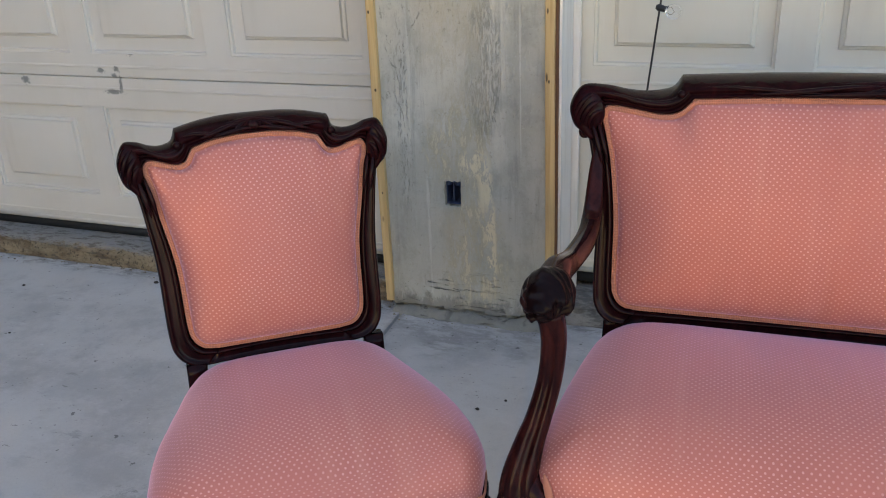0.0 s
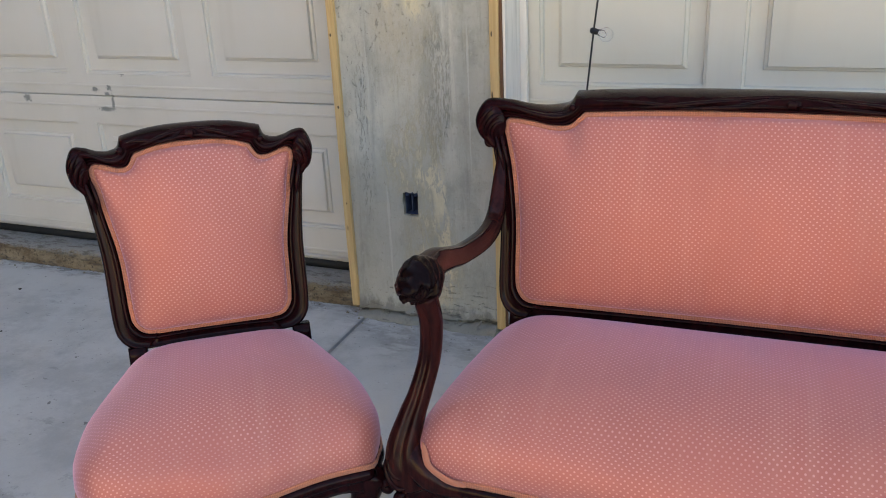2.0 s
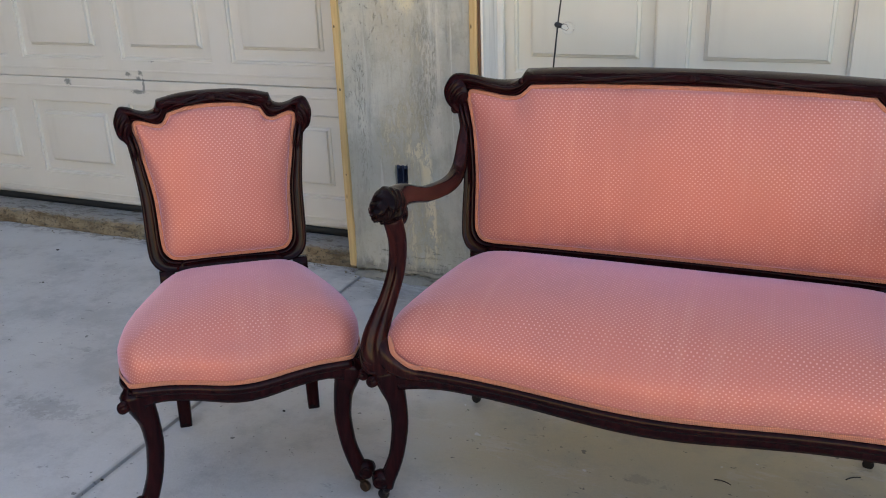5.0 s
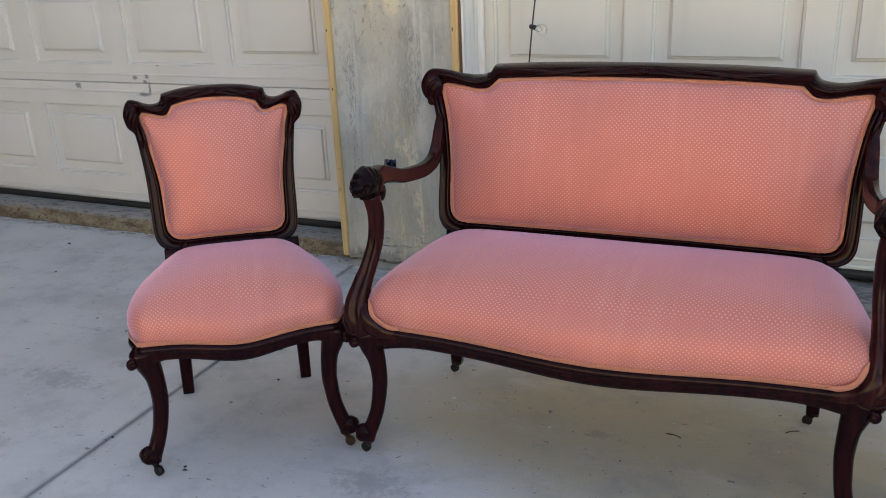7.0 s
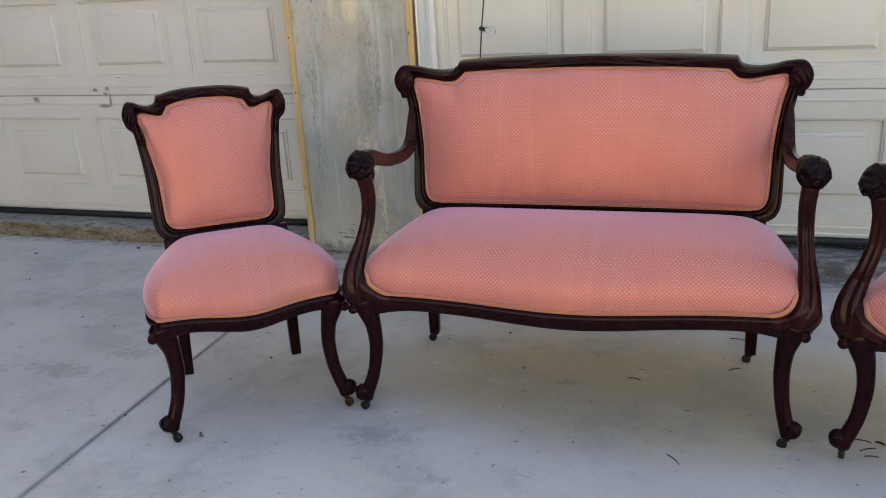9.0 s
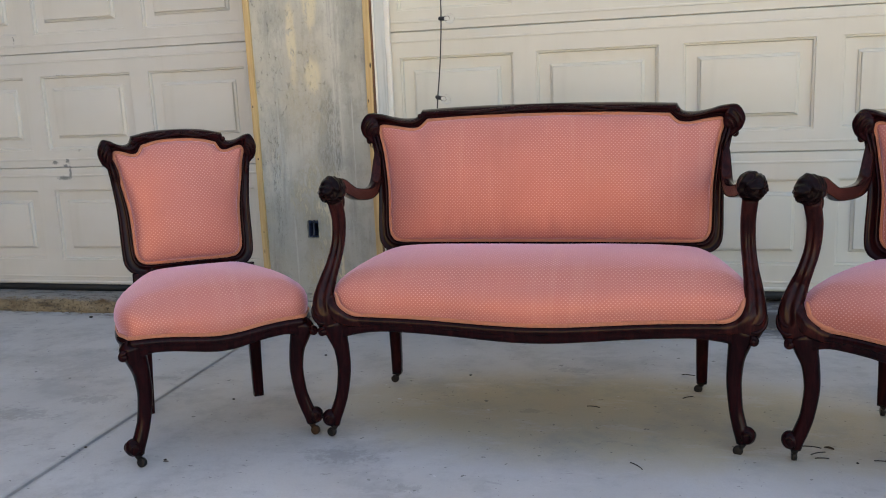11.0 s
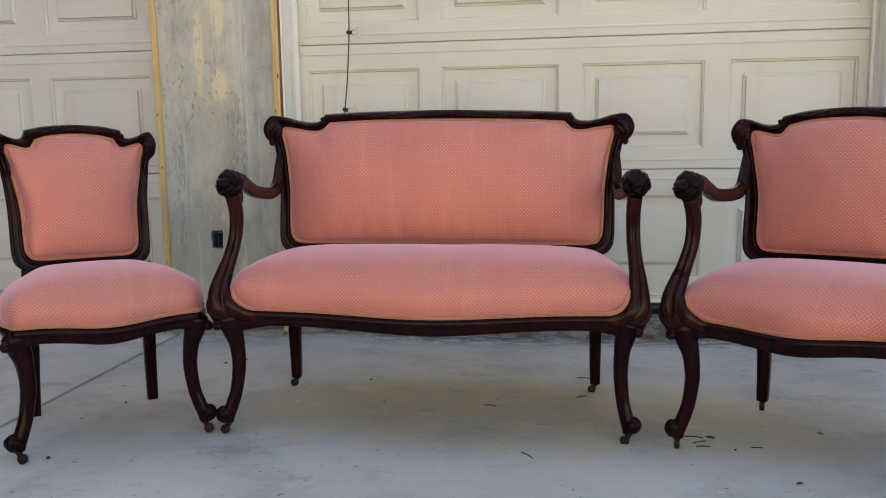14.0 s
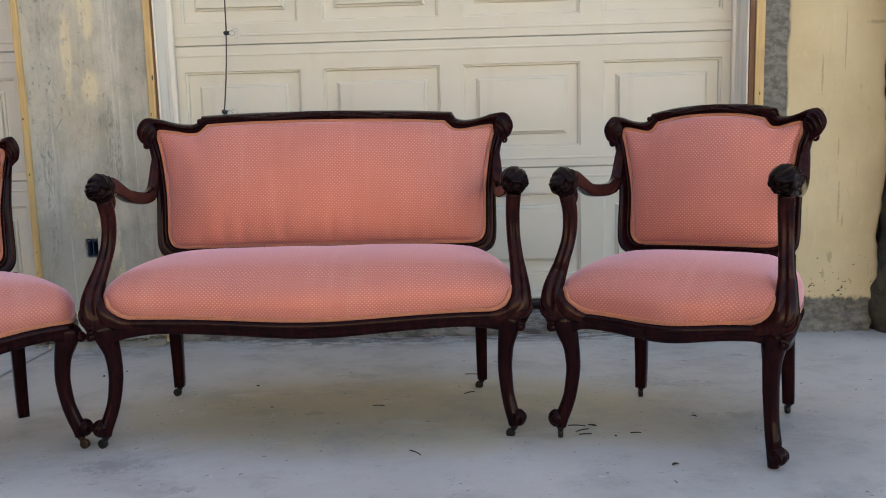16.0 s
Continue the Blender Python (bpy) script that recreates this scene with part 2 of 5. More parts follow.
def mat_cement():
    c = Mat("pillar_cement")
    o = c.coord("Object")
    s = c.xyz(o)
    big = c.noise(o, 3.0, 5.0, 0.6)
    mid = c.noise(c.mapped(o, (12, 12, 8)), 1.0, 7.0, 0.68)
    fine = c.noise(o, 75.0, 6.0, 0.75)
    drip = c.noise(c.mapped(o, (24, 24, 2.0)), 1.0, 7.0, 0.72, 0.4)
    flake = c.noise(c.mapped(o, (34, 34, 13)), 1.0, 8.0, 0.74, 0.4)
    scab = c.noise(c.mapped(o, (46, 46, 30), (2.0, 0, 5.0)), 1.0, 6.0, 0.7, 0.5)
    wob = c.noise(c.mapped(o, (9, 9, 3.5)), 1.0, 6.0, 0.7)
    col = c.mix(c.smooth(big, 0.32, 0.68), (0.61, 0.590, 0.505), (0.465, 0.452, 0.385))
    col = c.mix(c.math("MULTIPLY", c.smooth(mid, 0.46, 0.66), 0.40), col, (0.25, 0.247, 0.212))
    col = c.mix(c.math("MULTIPLY", c.smooth(drip, 0.50, 0.68), 0.40), col, (0.225, 0.220, 0.197))
    # trowel scabs and combed pits
    pit = c.math("MULTIPLY", c.smooth(scab, 0.60, 0.63), c.smooth(big, 0.52, 0.62))
    col = c.mix(c.math("MULTIPLY", pit, 0.5), col, (0.14, 0.145, 0.135))
    comb = c.noise(c.mapped(o, (210, 210, 42)), 1.0, 4.0, 0.65, 0.3)
    deep = c.math("MULTIPLY", c.spot(s[0], s[2], -0.235, 0.76, 0.055, 0.26, wob, 0.7), c.smooth(comb, 0.46, 0.58))
    deep = c.math("MAXIMUM", deep, c.math("MULTIPLY", c.spot(s[0], s[2], -0.265, 0.80, 0.022, 0.07, wob, 0.6), 0.9))
    deep = c.math("MAXIMUM", deep, c.math("MULTIPLY", c.spot(s[0], s[2], -0.50, 0.62, 0.030, 0.36, wob, 0.8), c.smooth(comb, 0.54, 0.60)))
    col = c.mix(c.math("MULTIPLY", deep, 0.46), col, (0.125, 0.130, 0.108))
    # the render is darker low on the pier and down its far side
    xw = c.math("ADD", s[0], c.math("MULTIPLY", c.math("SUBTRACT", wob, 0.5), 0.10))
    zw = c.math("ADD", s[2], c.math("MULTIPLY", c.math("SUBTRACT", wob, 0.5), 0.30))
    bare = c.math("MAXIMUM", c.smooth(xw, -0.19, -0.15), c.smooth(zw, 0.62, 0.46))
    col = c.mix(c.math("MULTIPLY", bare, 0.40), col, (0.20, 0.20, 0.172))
    warm = c.math("MULTIPLY", c.spot(s[0], s[2], -0.335, 0.85, 0.125, 0.75, wob, 0.55), 0.42)
    col = c.mix(warm, col, (0.47, 0.42, 0.325))
    # splits that run along the crumbling foot
    split = c.smooth(c.noise(c.mapped(o, (13, 13, 95)), 1.0, 6.0, 0.7, 0.6), 0.585, 0.625)
    split = c.math("MULTIPLY", split, c.smooth(c.math("ADD", s[2], c.math("MULTIPLY", c.math("SUBTRACT", wob, 0.5), 0.2)), 0.13, 0.05))
    col = c.mix(c.math("MULTIPLY", split, 0.75), col, (0.05, 0.05, 0.045))
    # trowel ridges that run down the face
    for cx, cz, rx, rz in ((-0.128, 0.72, 0.0035, 0.26), (-0.205, 0.95, 0.004, 0.22), (-0.218, 0.70, 0.003, 0.20), (-0.47, 0.72, 0.004, 0.24), (-0.43, 0.20, 0.005, 0.20)):
        col = c.mix(c.math("MULTIPLY", c.spot(s[0], s[2], cx, cz, rx, rz, wob, 2.2), 0.5), col, (0.56, 0.55, 0.48))
    # ragged darker band along the bottom of the pier
    low_tone = c.math("MULTIPLY", c.smooth(c.math("ADD", s[2], c.math("MULTIPLY", c.math("SUBTRACT", flake, 0.5), 0.16)), 0.035, 0.0), 0.6)
    # worn coat of tan, with cream paint left in flakes
    tan = c.spot(s[0], s[2], -0.275, 0.19, 0.11, 0.22, wob, 0.5)
    tan = c.math("MAXIMUM", tan, c.spot(s[0], s[2], -0.31, 0.53, 0.13, 0.16, wob, 0.7))
    tan = c.math("MAXIMUM", tan, c.math("MULTIPLY", c.spot(s[0], s[2], -0.33, 0.98, 0.10, 0.30, wob, 0.6), 0.45))
    col = c.mix(c.math("MULTIPLY", c.math("MULTIPLY", tan, c.smooth(flake, 0.42, 0.56)), 0.65), col, (0.40, 0.345, 0.235))
    crust = c.math("MULTIPLY", c.math("MULTIPLY", tan, c.smooth(s[2], 0.80, 0.55)), c.smooth(c.math("ADD", c.math("MULTIPLY", flake, 0.6), c.math("MULTIPLY", drip, 0.4)), 0.52, 0.56))
    col = c.mix(c.math("MULTIPLY", crust, 0.75), col, (0.58, 0.51, 0.36))
    cream = c.math("MULTIPLY", c.spot(s[0], s[2], -0.238, 0.43, 0.026, 0.11, wob, 0.7), c.smooth(flake, 0.44, 0.50))
    cream = c.math("MAXIMUM", cream, c.math("MULTIPLY", c.spot(s[0], s[2], -0.225, 0.22, 0.020, 0.16, wob, 0.9), c.smooth(flake, 0.48, 0.53)))
    cream = c.math("MAXIMUM", cream, c.math("MULTIPLY", c.spot(s[0], s[2], -0.27, 0.48, 0.05, 0.045, wob, 0.9), c.smooth(flake, 0.47, 0.52)))
    for cx, cz, rx, rz in ((-0.295, 1.37, 0.032, 0.16), (-0.385, 1.19, 0.026, 0.17), (-0.295, 1.045, 0.042, 0.085), (-0.33, 1.55, 0.09, 0.15)):
        cream = c.math("MAXIMUM", cream, c.math("MULTIPLY", c.spot(s[0], s[2], cx, cz, rx, rz, wob, 0.75), c.smooth(flake, 0.40, 0.46)))
    col = c.mix(c.math("MULTIPLY", cream, 0.9), col, (0.66, 0.58, 0.40))
    pale = c.math("MULTIPLY", c.smooth(drip, 0.44, 0.34), c.smooth(big, 0.45, 0.6))
    col = c.mix(c.math("MULTIPLY", pale, 0.4), col, (0.47, 0.46, 0.41))
    col = c.mix(c.math("MULTIPLY", c.smooth(fine, 0.57, 0.72), 0.42), col, (0.14, 0.12, 0.115))
    col = c.mix(c.math("MULTIPLY", c.smooth(fine, 0.43, 0.33), 0.35), col, (0.50, 0.49, 0.43))
    col = c.mix(low_tone, col, (0.15, 0.145, 0.125))
    c.set(Base_Color=col, Roughness=0.9)
    c.bump(c.math("ADD", c.math("MULTIPLY", flake, 0.9), c.math("ADD", c.math("MULTIPLY", fine, 0.5), c.math("MULTIPLY", c.math("MAXIMUM", c.math("MAXIMUM", pit, c.math("MULTIPLY", deep, 0.6)), split), -0.6))), 0.9, 0.006)
    return c.m


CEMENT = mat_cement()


def mat_stucco():
    c = Mat("cream_stucco")
    o = c.coord("Object")
    s = c.xyz(o)
    big = c.noise(o, 2.6, 5.0, 0.6)
    fine = c.noise(o, 60.0, 5.0, 0.7)
    edge = c.noise(c.mapped(o, (14, 14, 5)), 1.0, 6.0, 0.7)
    spots = c.noise(o, 62.0, 3.0, 0.6)
    runs = c.noise(c.mapped(o, (26, 26, 1.4)), 1.0, 4.0, 0.6)
    col = c.mix(c.smooth(big, 0.3, 0.7), (0.60, 0.505, 0.325), (0.50, 0.405, 0.25))
    col = c.mix(c.math("MULTIPLY", c.smooth(runs, 0.6, 0.8), 0.35), col, (0.34, 0.28, 0.18))
    low = c.math("MULTIPLY", c.smooth(s[2], 0.42, 0.06), 0.16)
    col = c.mix(c.smooth(c.math("ADD", spots, low), 0.755, 0.80), col, (0.10, 0.085, 0.06))
    for cx, cz, rx, rz in ((2.79, 1.15, 0.0035, 0.12), (2.775, 0.72, 0.0035, 0.05), (2.782, 0.50, 0.005, 0.09), (2.80, 0.42, 0.004, 0.03), (2.70, 1.02, 0.005, 0.08), (2.70, 0.86, 0.012, 0.03), (2.92, 1.22, 0.05, 0.008), (2.755, 0.27, 0.010, 0.03), (2.73, 0.20, 0.008, 0.02)):
        col = c.mix(c.math("MULTIPLY", c.spot(s[0], s[2], cx, cz, rx, rz, fine, 1.1), 0.38), col, (0.17, 0.14, 0.08))
    crack = c.noise(c.mapped(o, (40, 40, 9), (0, 0, 3)), 1.0, 8.0, 0.75)
    col = c.mix(c.math("MULTIPLY", c.smooth(crack, 0.60, 0.68), 0.35), col, (0.28, 0.22, 0.13))
    col = c.mix(c.math("MULTIPLY", c.smooth(crack, 0.42, 0.34), 0.35), col, (0.66, 0.58, 0.40))
    # old layer gone: bare grey cement along the trim and at the foot, and along the broken far edge
    xs = c.math("ADD", s[0], c.math("MULTIPLY", c.math("SUBTRACT", edge, 0.5), 0.035))
    bare = c.smooth(xs, 2.566, 2.556)
    bare = c.math("MAXIMUM", bare, c.smooth(c.math("SUBTRACT", xs, c.math("MULTIPLY", c.smooth(s[2], 0.55, 0.0), -0.05)), 3.005, 3.015))
    zf = c.math("ADD", s[2], c.math("MULTIPLY", c.math("SUBTRACT", edge, 0.5), 0.10))
    bare = c.math("MAXIMUM", bare, c.smooth(zf, 0.105, 0.085))
    lump = c.noise(c.mapped(o, (22, 22, 40)), 1.0, 7.0, 0.75)
    grey = c.mix(c.smooth(lump, 0.38, 0.62), (0.20, 0.195, 0.17), (0.105, 0.102, 0.088))
    grey = c.mix(c.math("MULTIPLY", c.smooth(fine, 0.5, 0.7), 0.4), grey, (0.06, 0.058, 0.05))
    col = c.mix(bare, col, grey)
    c.set(Base_Color=col, Roughness=0.9)
    c.bump(c.math("ADD", c.math("MULTIPLY", fine, 0.5), c.math("ADD", c.math("MULTIPLY", edge, 0.4), c.math("MULTIPLY", bare, -0.8))), 0.7, 0.004)
    return c.m


STUCCO = mat_stucco()


def mat_house():
    c = Mat("house_plaster")
    o = c.coord("Object")
    n = c.noise(o, 4.0, 5.0)
    f = c.noise(o, 60.0, 4.0)
    c.set(Base_Color=c.mix(n, (0.50, 0.43, 0.30), (0.58, 0.51, 0.37)), Roughness=0.9)
    c.bump(f, 0.4, 0.003)
    return c.m


HOUSE = mat_house()


def mat_rough_stone():
    c = Mat("dark_masonry")
    o = c.coord("Object")
    lump = c.noise(o, 9.0, 7.0, 0.7)
    fine = c.noise(o, 70.0, 5.0, 0.7)
    moss = c.noise(o, 4.0, 4.0, 0.6)
    col = c.mix(c.smooth(lump, 0.35, 0.65), (0.075, 0.062, 0.044), (0.016, 0.015, 0.012))
    col = c.mix(c.math("MULTIPLY", c.smooth(moss, 0.5, 0.7), 0.5), col, (0.060, 0.055, 0.030))
    c.set(Base_Color=col, Roughness=0.95)
    c.bump(c.math("ADD", lump, c.math("MULTIPLY", fine, 0.4)), 1.0, 0.012)
    return c.m


ROUGH_STONE = mat_rough_stone()


def mat_ground():
    c = Mat("driveway_concrete")
    o = c.coord("Object")
    s = c.xyz(o)
    big = c.noise(o, 1.3, 6.0, 0.6)
    mid = c.noise(o, 6.0, 5.0, 0.65)
    fine = c.noise(o, 130.0, 4.0, 0.7)
    grit = c.noise(o, 34.0, 3.0, 0.5)
    smear = c.noise(c.mapped(o, (2.5, 9, 1)), 1.0, 5.0, 0.65)
    col = c.mix(c.smooth(big, 0.3, 0.7), (0.55, 0.55, 0.533), (0.45, 0.452, 0.440))
    col = c.mix(c.math("MULTIPLY", c.smooth(mid, 0.52, 0.72), 0.35), col, (0.27, 0.27, 0.265))
    col = c.mix(c.math("MULTIPLY", c.smooth(smear, 0.6, 0.74), 0.35), col, (0.50, 0.50, 0.49))
    # warm light under settee and armchair, mixed into the concrete's colour
    warm_light = c.spot(s[0], s[1], 1.02, -1.20, 1.0, 0.42, mid, 0.30)
    warm_light2 = c.spot(s[0], s[1], 1.75, -1.40, 0.35, 0.16, mid, 0.35)
    col = c.mix(c.math("MULTIPLY", c.math("MAXIMUM", warm_light, c.math("MULTIPLY", warm_light2, 0.6)), 0.80), col, (0.47, 0.40, 0.25))
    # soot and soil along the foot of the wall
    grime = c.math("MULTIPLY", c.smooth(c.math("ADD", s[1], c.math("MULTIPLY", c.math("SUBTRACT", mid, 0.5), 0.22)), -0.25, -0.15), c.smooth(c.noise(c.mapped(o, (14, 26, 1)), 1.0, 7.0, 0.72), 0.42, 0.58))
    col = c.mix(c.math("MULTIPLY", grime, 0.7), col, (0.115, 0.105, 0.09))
    # uneven darker mottling on the drive round the pier
    pier = c.spot(s[0], s[1], -0.30, -0.20, 0.36, 0.26, mid, 0.7)
    col = c.mix(c.math("MULTIPLY", c.math("MULTIPLY", pier, c.smooth(c.noise(c.mapped(o, (8, 15, 1)), 1.0, 8.0, 0.72), 0.38, 0.58)), 0.6), col, (0.17, 0.165, 0.15))
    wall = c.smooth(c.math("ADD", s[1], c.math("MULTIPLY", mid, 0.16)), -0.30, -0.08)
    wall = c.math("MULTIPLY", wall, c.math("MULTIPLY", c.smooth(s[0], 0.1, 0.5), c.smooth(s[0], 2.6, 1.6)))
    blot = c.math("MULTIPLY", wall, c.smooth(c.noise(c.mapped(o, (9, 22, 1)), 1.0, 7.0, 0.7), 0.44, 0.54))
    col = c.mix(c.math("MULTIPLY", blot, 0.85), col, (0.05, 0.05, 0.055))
    blot2 = c.math("MULTIPLY", c.smooth(c.noise(c.mapped(o, (5, 13, 1)), 1.0, 7.0, 0.68), 0.63, 0.68), c.smooth(big, 0.42, 0.56))
    col = c.mix(c.math("MULTIPLY", blot2, 0.5), col, (0.13, 0.13, 0.13))
    gouge = c.math("MULTIPLY", c.smooth(c.noise(c.mapped(o, (16, 30, 1), (3.1, 0.7, 0), (0, 0, 0.35)), 1.0, 7.0, 0.7), 0.63, 0.67), c.smooth(c.noise(o, 2.1, 2.0), 0.44, 0.56))
    col = c.mix(c.math("MULTIPLY", gouge, 0.65), col, (0.12, 0.12, 0.115))
    wash = c.noise(o, 2.7, 9.0, 0.74)
    col = c.mix(c.math("MULTIPLY", c.smooth(wash, 0.47, 0.64), 0.42), col, (0.27, 0.27, 0.268))
    chalk = c.noise(c.mapped(o, (3.1, 7, 1), (1.7, 4.4, 0), (0, 0, -0.3)), 1.0, 9.0, 0.74)
    col = c.mix(c.math("MULTIPLY", c.smooth(chalk, 0.53, 0.66), 0.40), col, (0.58, 0.58, 0.57))
    jd = c.math("ABSOLUTE", c.math("ADD", c.math("ADD", s[0], 0.538), c.math("MULTIPLY", c.math("ADD", s[1], 0.17), 0.044)))
    jn = c.noise(o, 9.0, 6.0, 0.7)
    seam = c.math("MULTIPLY", c.smooth(c.math("ADD", jd, c.math("MULTIPLY", c.math("SUBTRACT", jn, 0.5), 0.02)), 0.022, 0.004), 0.45)
    col = c.mix(seam, col, (0.17, 0.17, 0.165))
    marks = None
    rag = c.noise(o, 36.0, 7.0, 0.8)
    for cx, cy, rx, ry in ((0.535, -1.788, 0.045, 0.020), (-0.89, -1.466, 0.13, 0.05), (-0.72, -1.30, 0.08, 0.04), (0.30, -1.62, 0.10, 0.05), (0.86, -0.764, 0.06, 0.03), (0.78, -1.20, 0.05, 0.02), (-0.60, -1.05, 0.08, 0.02), (2.05, -1.30, 0.07, 0.03), (1.95, -0.95, 0.10, 0.03)):
        m = c.spot(s[0], s[1], cx, cy, rx, ry, rag, 3.2)
        marks = m if marks is None else c.math("MAXIMUM", marks, m)
    col = c.mix(c.math("MULTIPLY", marks, 0.28), col, (0.12, 0.115, 0.11))
    speck = c.smooth(grit, 0.71, 0.74)
    col = c.mix(c.math("MULTIPLY", speck, 0.75), col, (0.07, 0.07, 0.065))
    speck2 = c.math("MULTIPLY", c.smooth(c.noise(c.mapped(o, (1, 1, 1), (3.3, 8.1, 0)), 85.0, 2.0, 0.5), 0.70, 0.73), c.smooth(mid, 0.45, 0.6))
    col = c.mix(c.math("MULTIPLY", speck2, 0.7), col, (0.09, 0.085, 0.08))
    white = c.smooth(c.noise(c.mapped(o, (1, 1, 1), (7.3, 2.1, 0)), 30.0, 2.0, 0.5), 0.755, 0.775)
    col = c.mix(white, col, (0.6, 0.6, 0.6))
    col = c.mix(c.math("MULTIPLY", fine, 0.25), col, (0.24, 0.24, 0.24))
    c.set(Base_Color=col, Roughness=c.math("ADD", 0.62, c.math("MULTIPLY", mid, 0.25)))
    c.bump(c.math("ADD", c.math("MULTIPLY", fine, 0.45), c.math("ADD", c.math("MULTIPLY", mid, 0.9), c.math("ADD", c.math("MULTIPLY", smear, 0.5), c.math("MULTIPLY", gouge, -0.5)))), 0.45, 0.005)
    return c.m


GROUND = mat_ground()


def mat_slab():
    c = Mat("slab_edge")
    o = c.coord("Object")
    s = c.xyz(o)
    mid = c.noise(o, 9.0, 6.0, 0.7)
    fine = c.noise(o, 70.0, 5.0, 0.7)
    soil = c.noise(c.mapped(o, (7, 20, 20)), 1.0, 5.0, 0.7)
    grey = c.mix(mid, (0.30, 0.295, 0.285), (0.20, 0.20, 0.19))
    rough = c.noise(c.mapped(o, (11, 30, 34)), 1.0, 8.0, 0.75)
    brown = c.mix(c.smooth(soil, 0.35, 0.65), (0.12, 0.080, 0.042), (0.27, 0.215, 0.14))
    brown = c.mix(c.smooth(fine, 0.50, 0.68), brown, (0.05, 0.038, 0.026))
    grey = c.mix(c.smooth(rough, 0.50, 0.60), grey, (0.13, 0.12, 0.105))
    z = c.math("ADD", s[2], c.math("MULTIPLY", c.math("SUBTRACT", rough, 0.5), 0.11))
    grey = c.mix(c.math("MULTIPLY", c.smooth(soil, 0.45, 0.6), c.smooth(s[0], -0.3, 0.1)), grey, (0.10, 0.10, 0.10))
    col = c.mix(c.math("MULTIPLY", c.smooth(z, 0.024, 0.008), c.smooth(s[0], 0.05, -0.2)), grey, brown)
    dark = c.smooth(c.noise(c.mapped(o, (6, 20, 24), (4, 1, 2)), 1.0, 7.0, 0.7), 0.56, 0.62)
    col = c.mix(c.math("MULTIPLY", dark, 0.6), col, (0.07, 0.062, 0.052))
    c.set(Base_Color=col, Roughness=0.92)
    c.bump(c.math("ADD", fine, c.math("ADD", mid, rough)), 1.0, 0.008)
    return c.m


SLAB = mat_slab()


# ---- mesh helpers ----
def part(name, bm, material, parent=None, label="", smooth=True):
    """Links a bmesh as one mesh object under a thing or a part."""
    bmesh.ops.recalc_face_normals(bm, faces=bm.faces)
    me = bpy.data.meshes.new(name)
    bm.to_mesh(me)
    bm.free()
    me.materials.append(material)
    if smooth:
        me.shade_smooth()
    ob = new(name, me)
    ob.parent = parent
    if label:
        ob["label"] = label
    return ob


def welded(bm, rounds=0):
    bmesh.ops.remove_doubles(bm, verts=bm.verts, dist=0.0004)
    wide = [f for f in bm.faces if len(f.verts) > 4]
    held = {v for f in wide for v in f.verts}
    held |= {e.other_vert(v) for v in held for e in v.link_edges}
    bmesh.ops.triangulate(bm, faces=wide, ngon_method="BEAUTY")
    free = [v for v in bm.verts if not v.is_boundary and v not in held]
    for _ in range(rounds):
        bmesh.ops.smooth_vert(bm, verts=free, factor=0.5, use_axis_x=True, use_axis_y=True, use_axis_z=True)
    return bm


def sharp(ob, degrees=35):
    """Keeps edges steeper than that crisp under smooth shading."""
    me = ob.data
    bm = bmesh.new()
    bm.from_mesh(me)
    for e in bm.edges:
        if len(e.link_faces) == 2 and e.calc_face_angle(0) > radians(degrees):
            e.smooth = False
    bm.to_mesh(me)
    bm.free()
    return ob


def thing(name, label, category, m=None, group="", kind=""):
    e = tagged(new(name), label, category, group, kind)
    e.empty_display_size = 0.05
    if m is not None:
        e.matrix_world = m
    return e


def catmull(pts, n):
    """A smooth curve through pts, n samples in all, even by span."""
    pts = [Vector(p) for p in pts]
    out = []
    spans = len(pts) - 1
    for i in range(n):
        f = i / (n - 1) * spans
        k = min(int(f), spans - 1)
        t = f - k
        p1, p2 = pts[k], pts[k + 1]
        p0 = pts[k - 1] if k else p1 * 2 - p2
        p3 = pts[k + 2] if k + 2 <= spans else p2 * 2 - p1
        out.append(0.5 * ((2 * p1) + (p2 - p0) * t + (2 * p0 - 5 * p1 + 4 * p2 - p3) * t * t + (3 * p1 - p0 - 3 * p2 + p3) * t ** 3))
    return out


def rings_mesh(rings, closed=True, caps=True, bm=None, uvs=None):
    """A skin over rings of points. closed: each ring is a loop."""
    bm = bm or bmesh.new()
    vs = [[bm.verts.new(p) for p in ring] for ring in rings]
    n = len(rings[0])
    layer = bm.loops.layers.uv.verify() if uvs else None
    for i in range(len(vs) - 1):
        for j in range(n if closed else n - 1):
            k = (j + 1) % n
            try:
                f = bm.faces.new((vs[i][j], vs[i][k], vs[i + 1][k], vs[i + 1][j]))
            except ValueError:
                continue
            if uvs:
                jj = j + 1
                for lp, c in zip(f.loops, (uvs[i][j], uvs[i][jj], uvs[i + 1][jj], uvs[i + 1][j])):
                    lp[layer].uv = c
    if uvs and closed:
        f = bm.faces.new(vs[-1])
        for lp, c in zip(f.loops, uvs[-1]):
            lp[layer].uv = c
    if caps and closed:
        bm.faces.new(vs[0][::-1])
        bm.faces.new(vs[-1])
    return bm


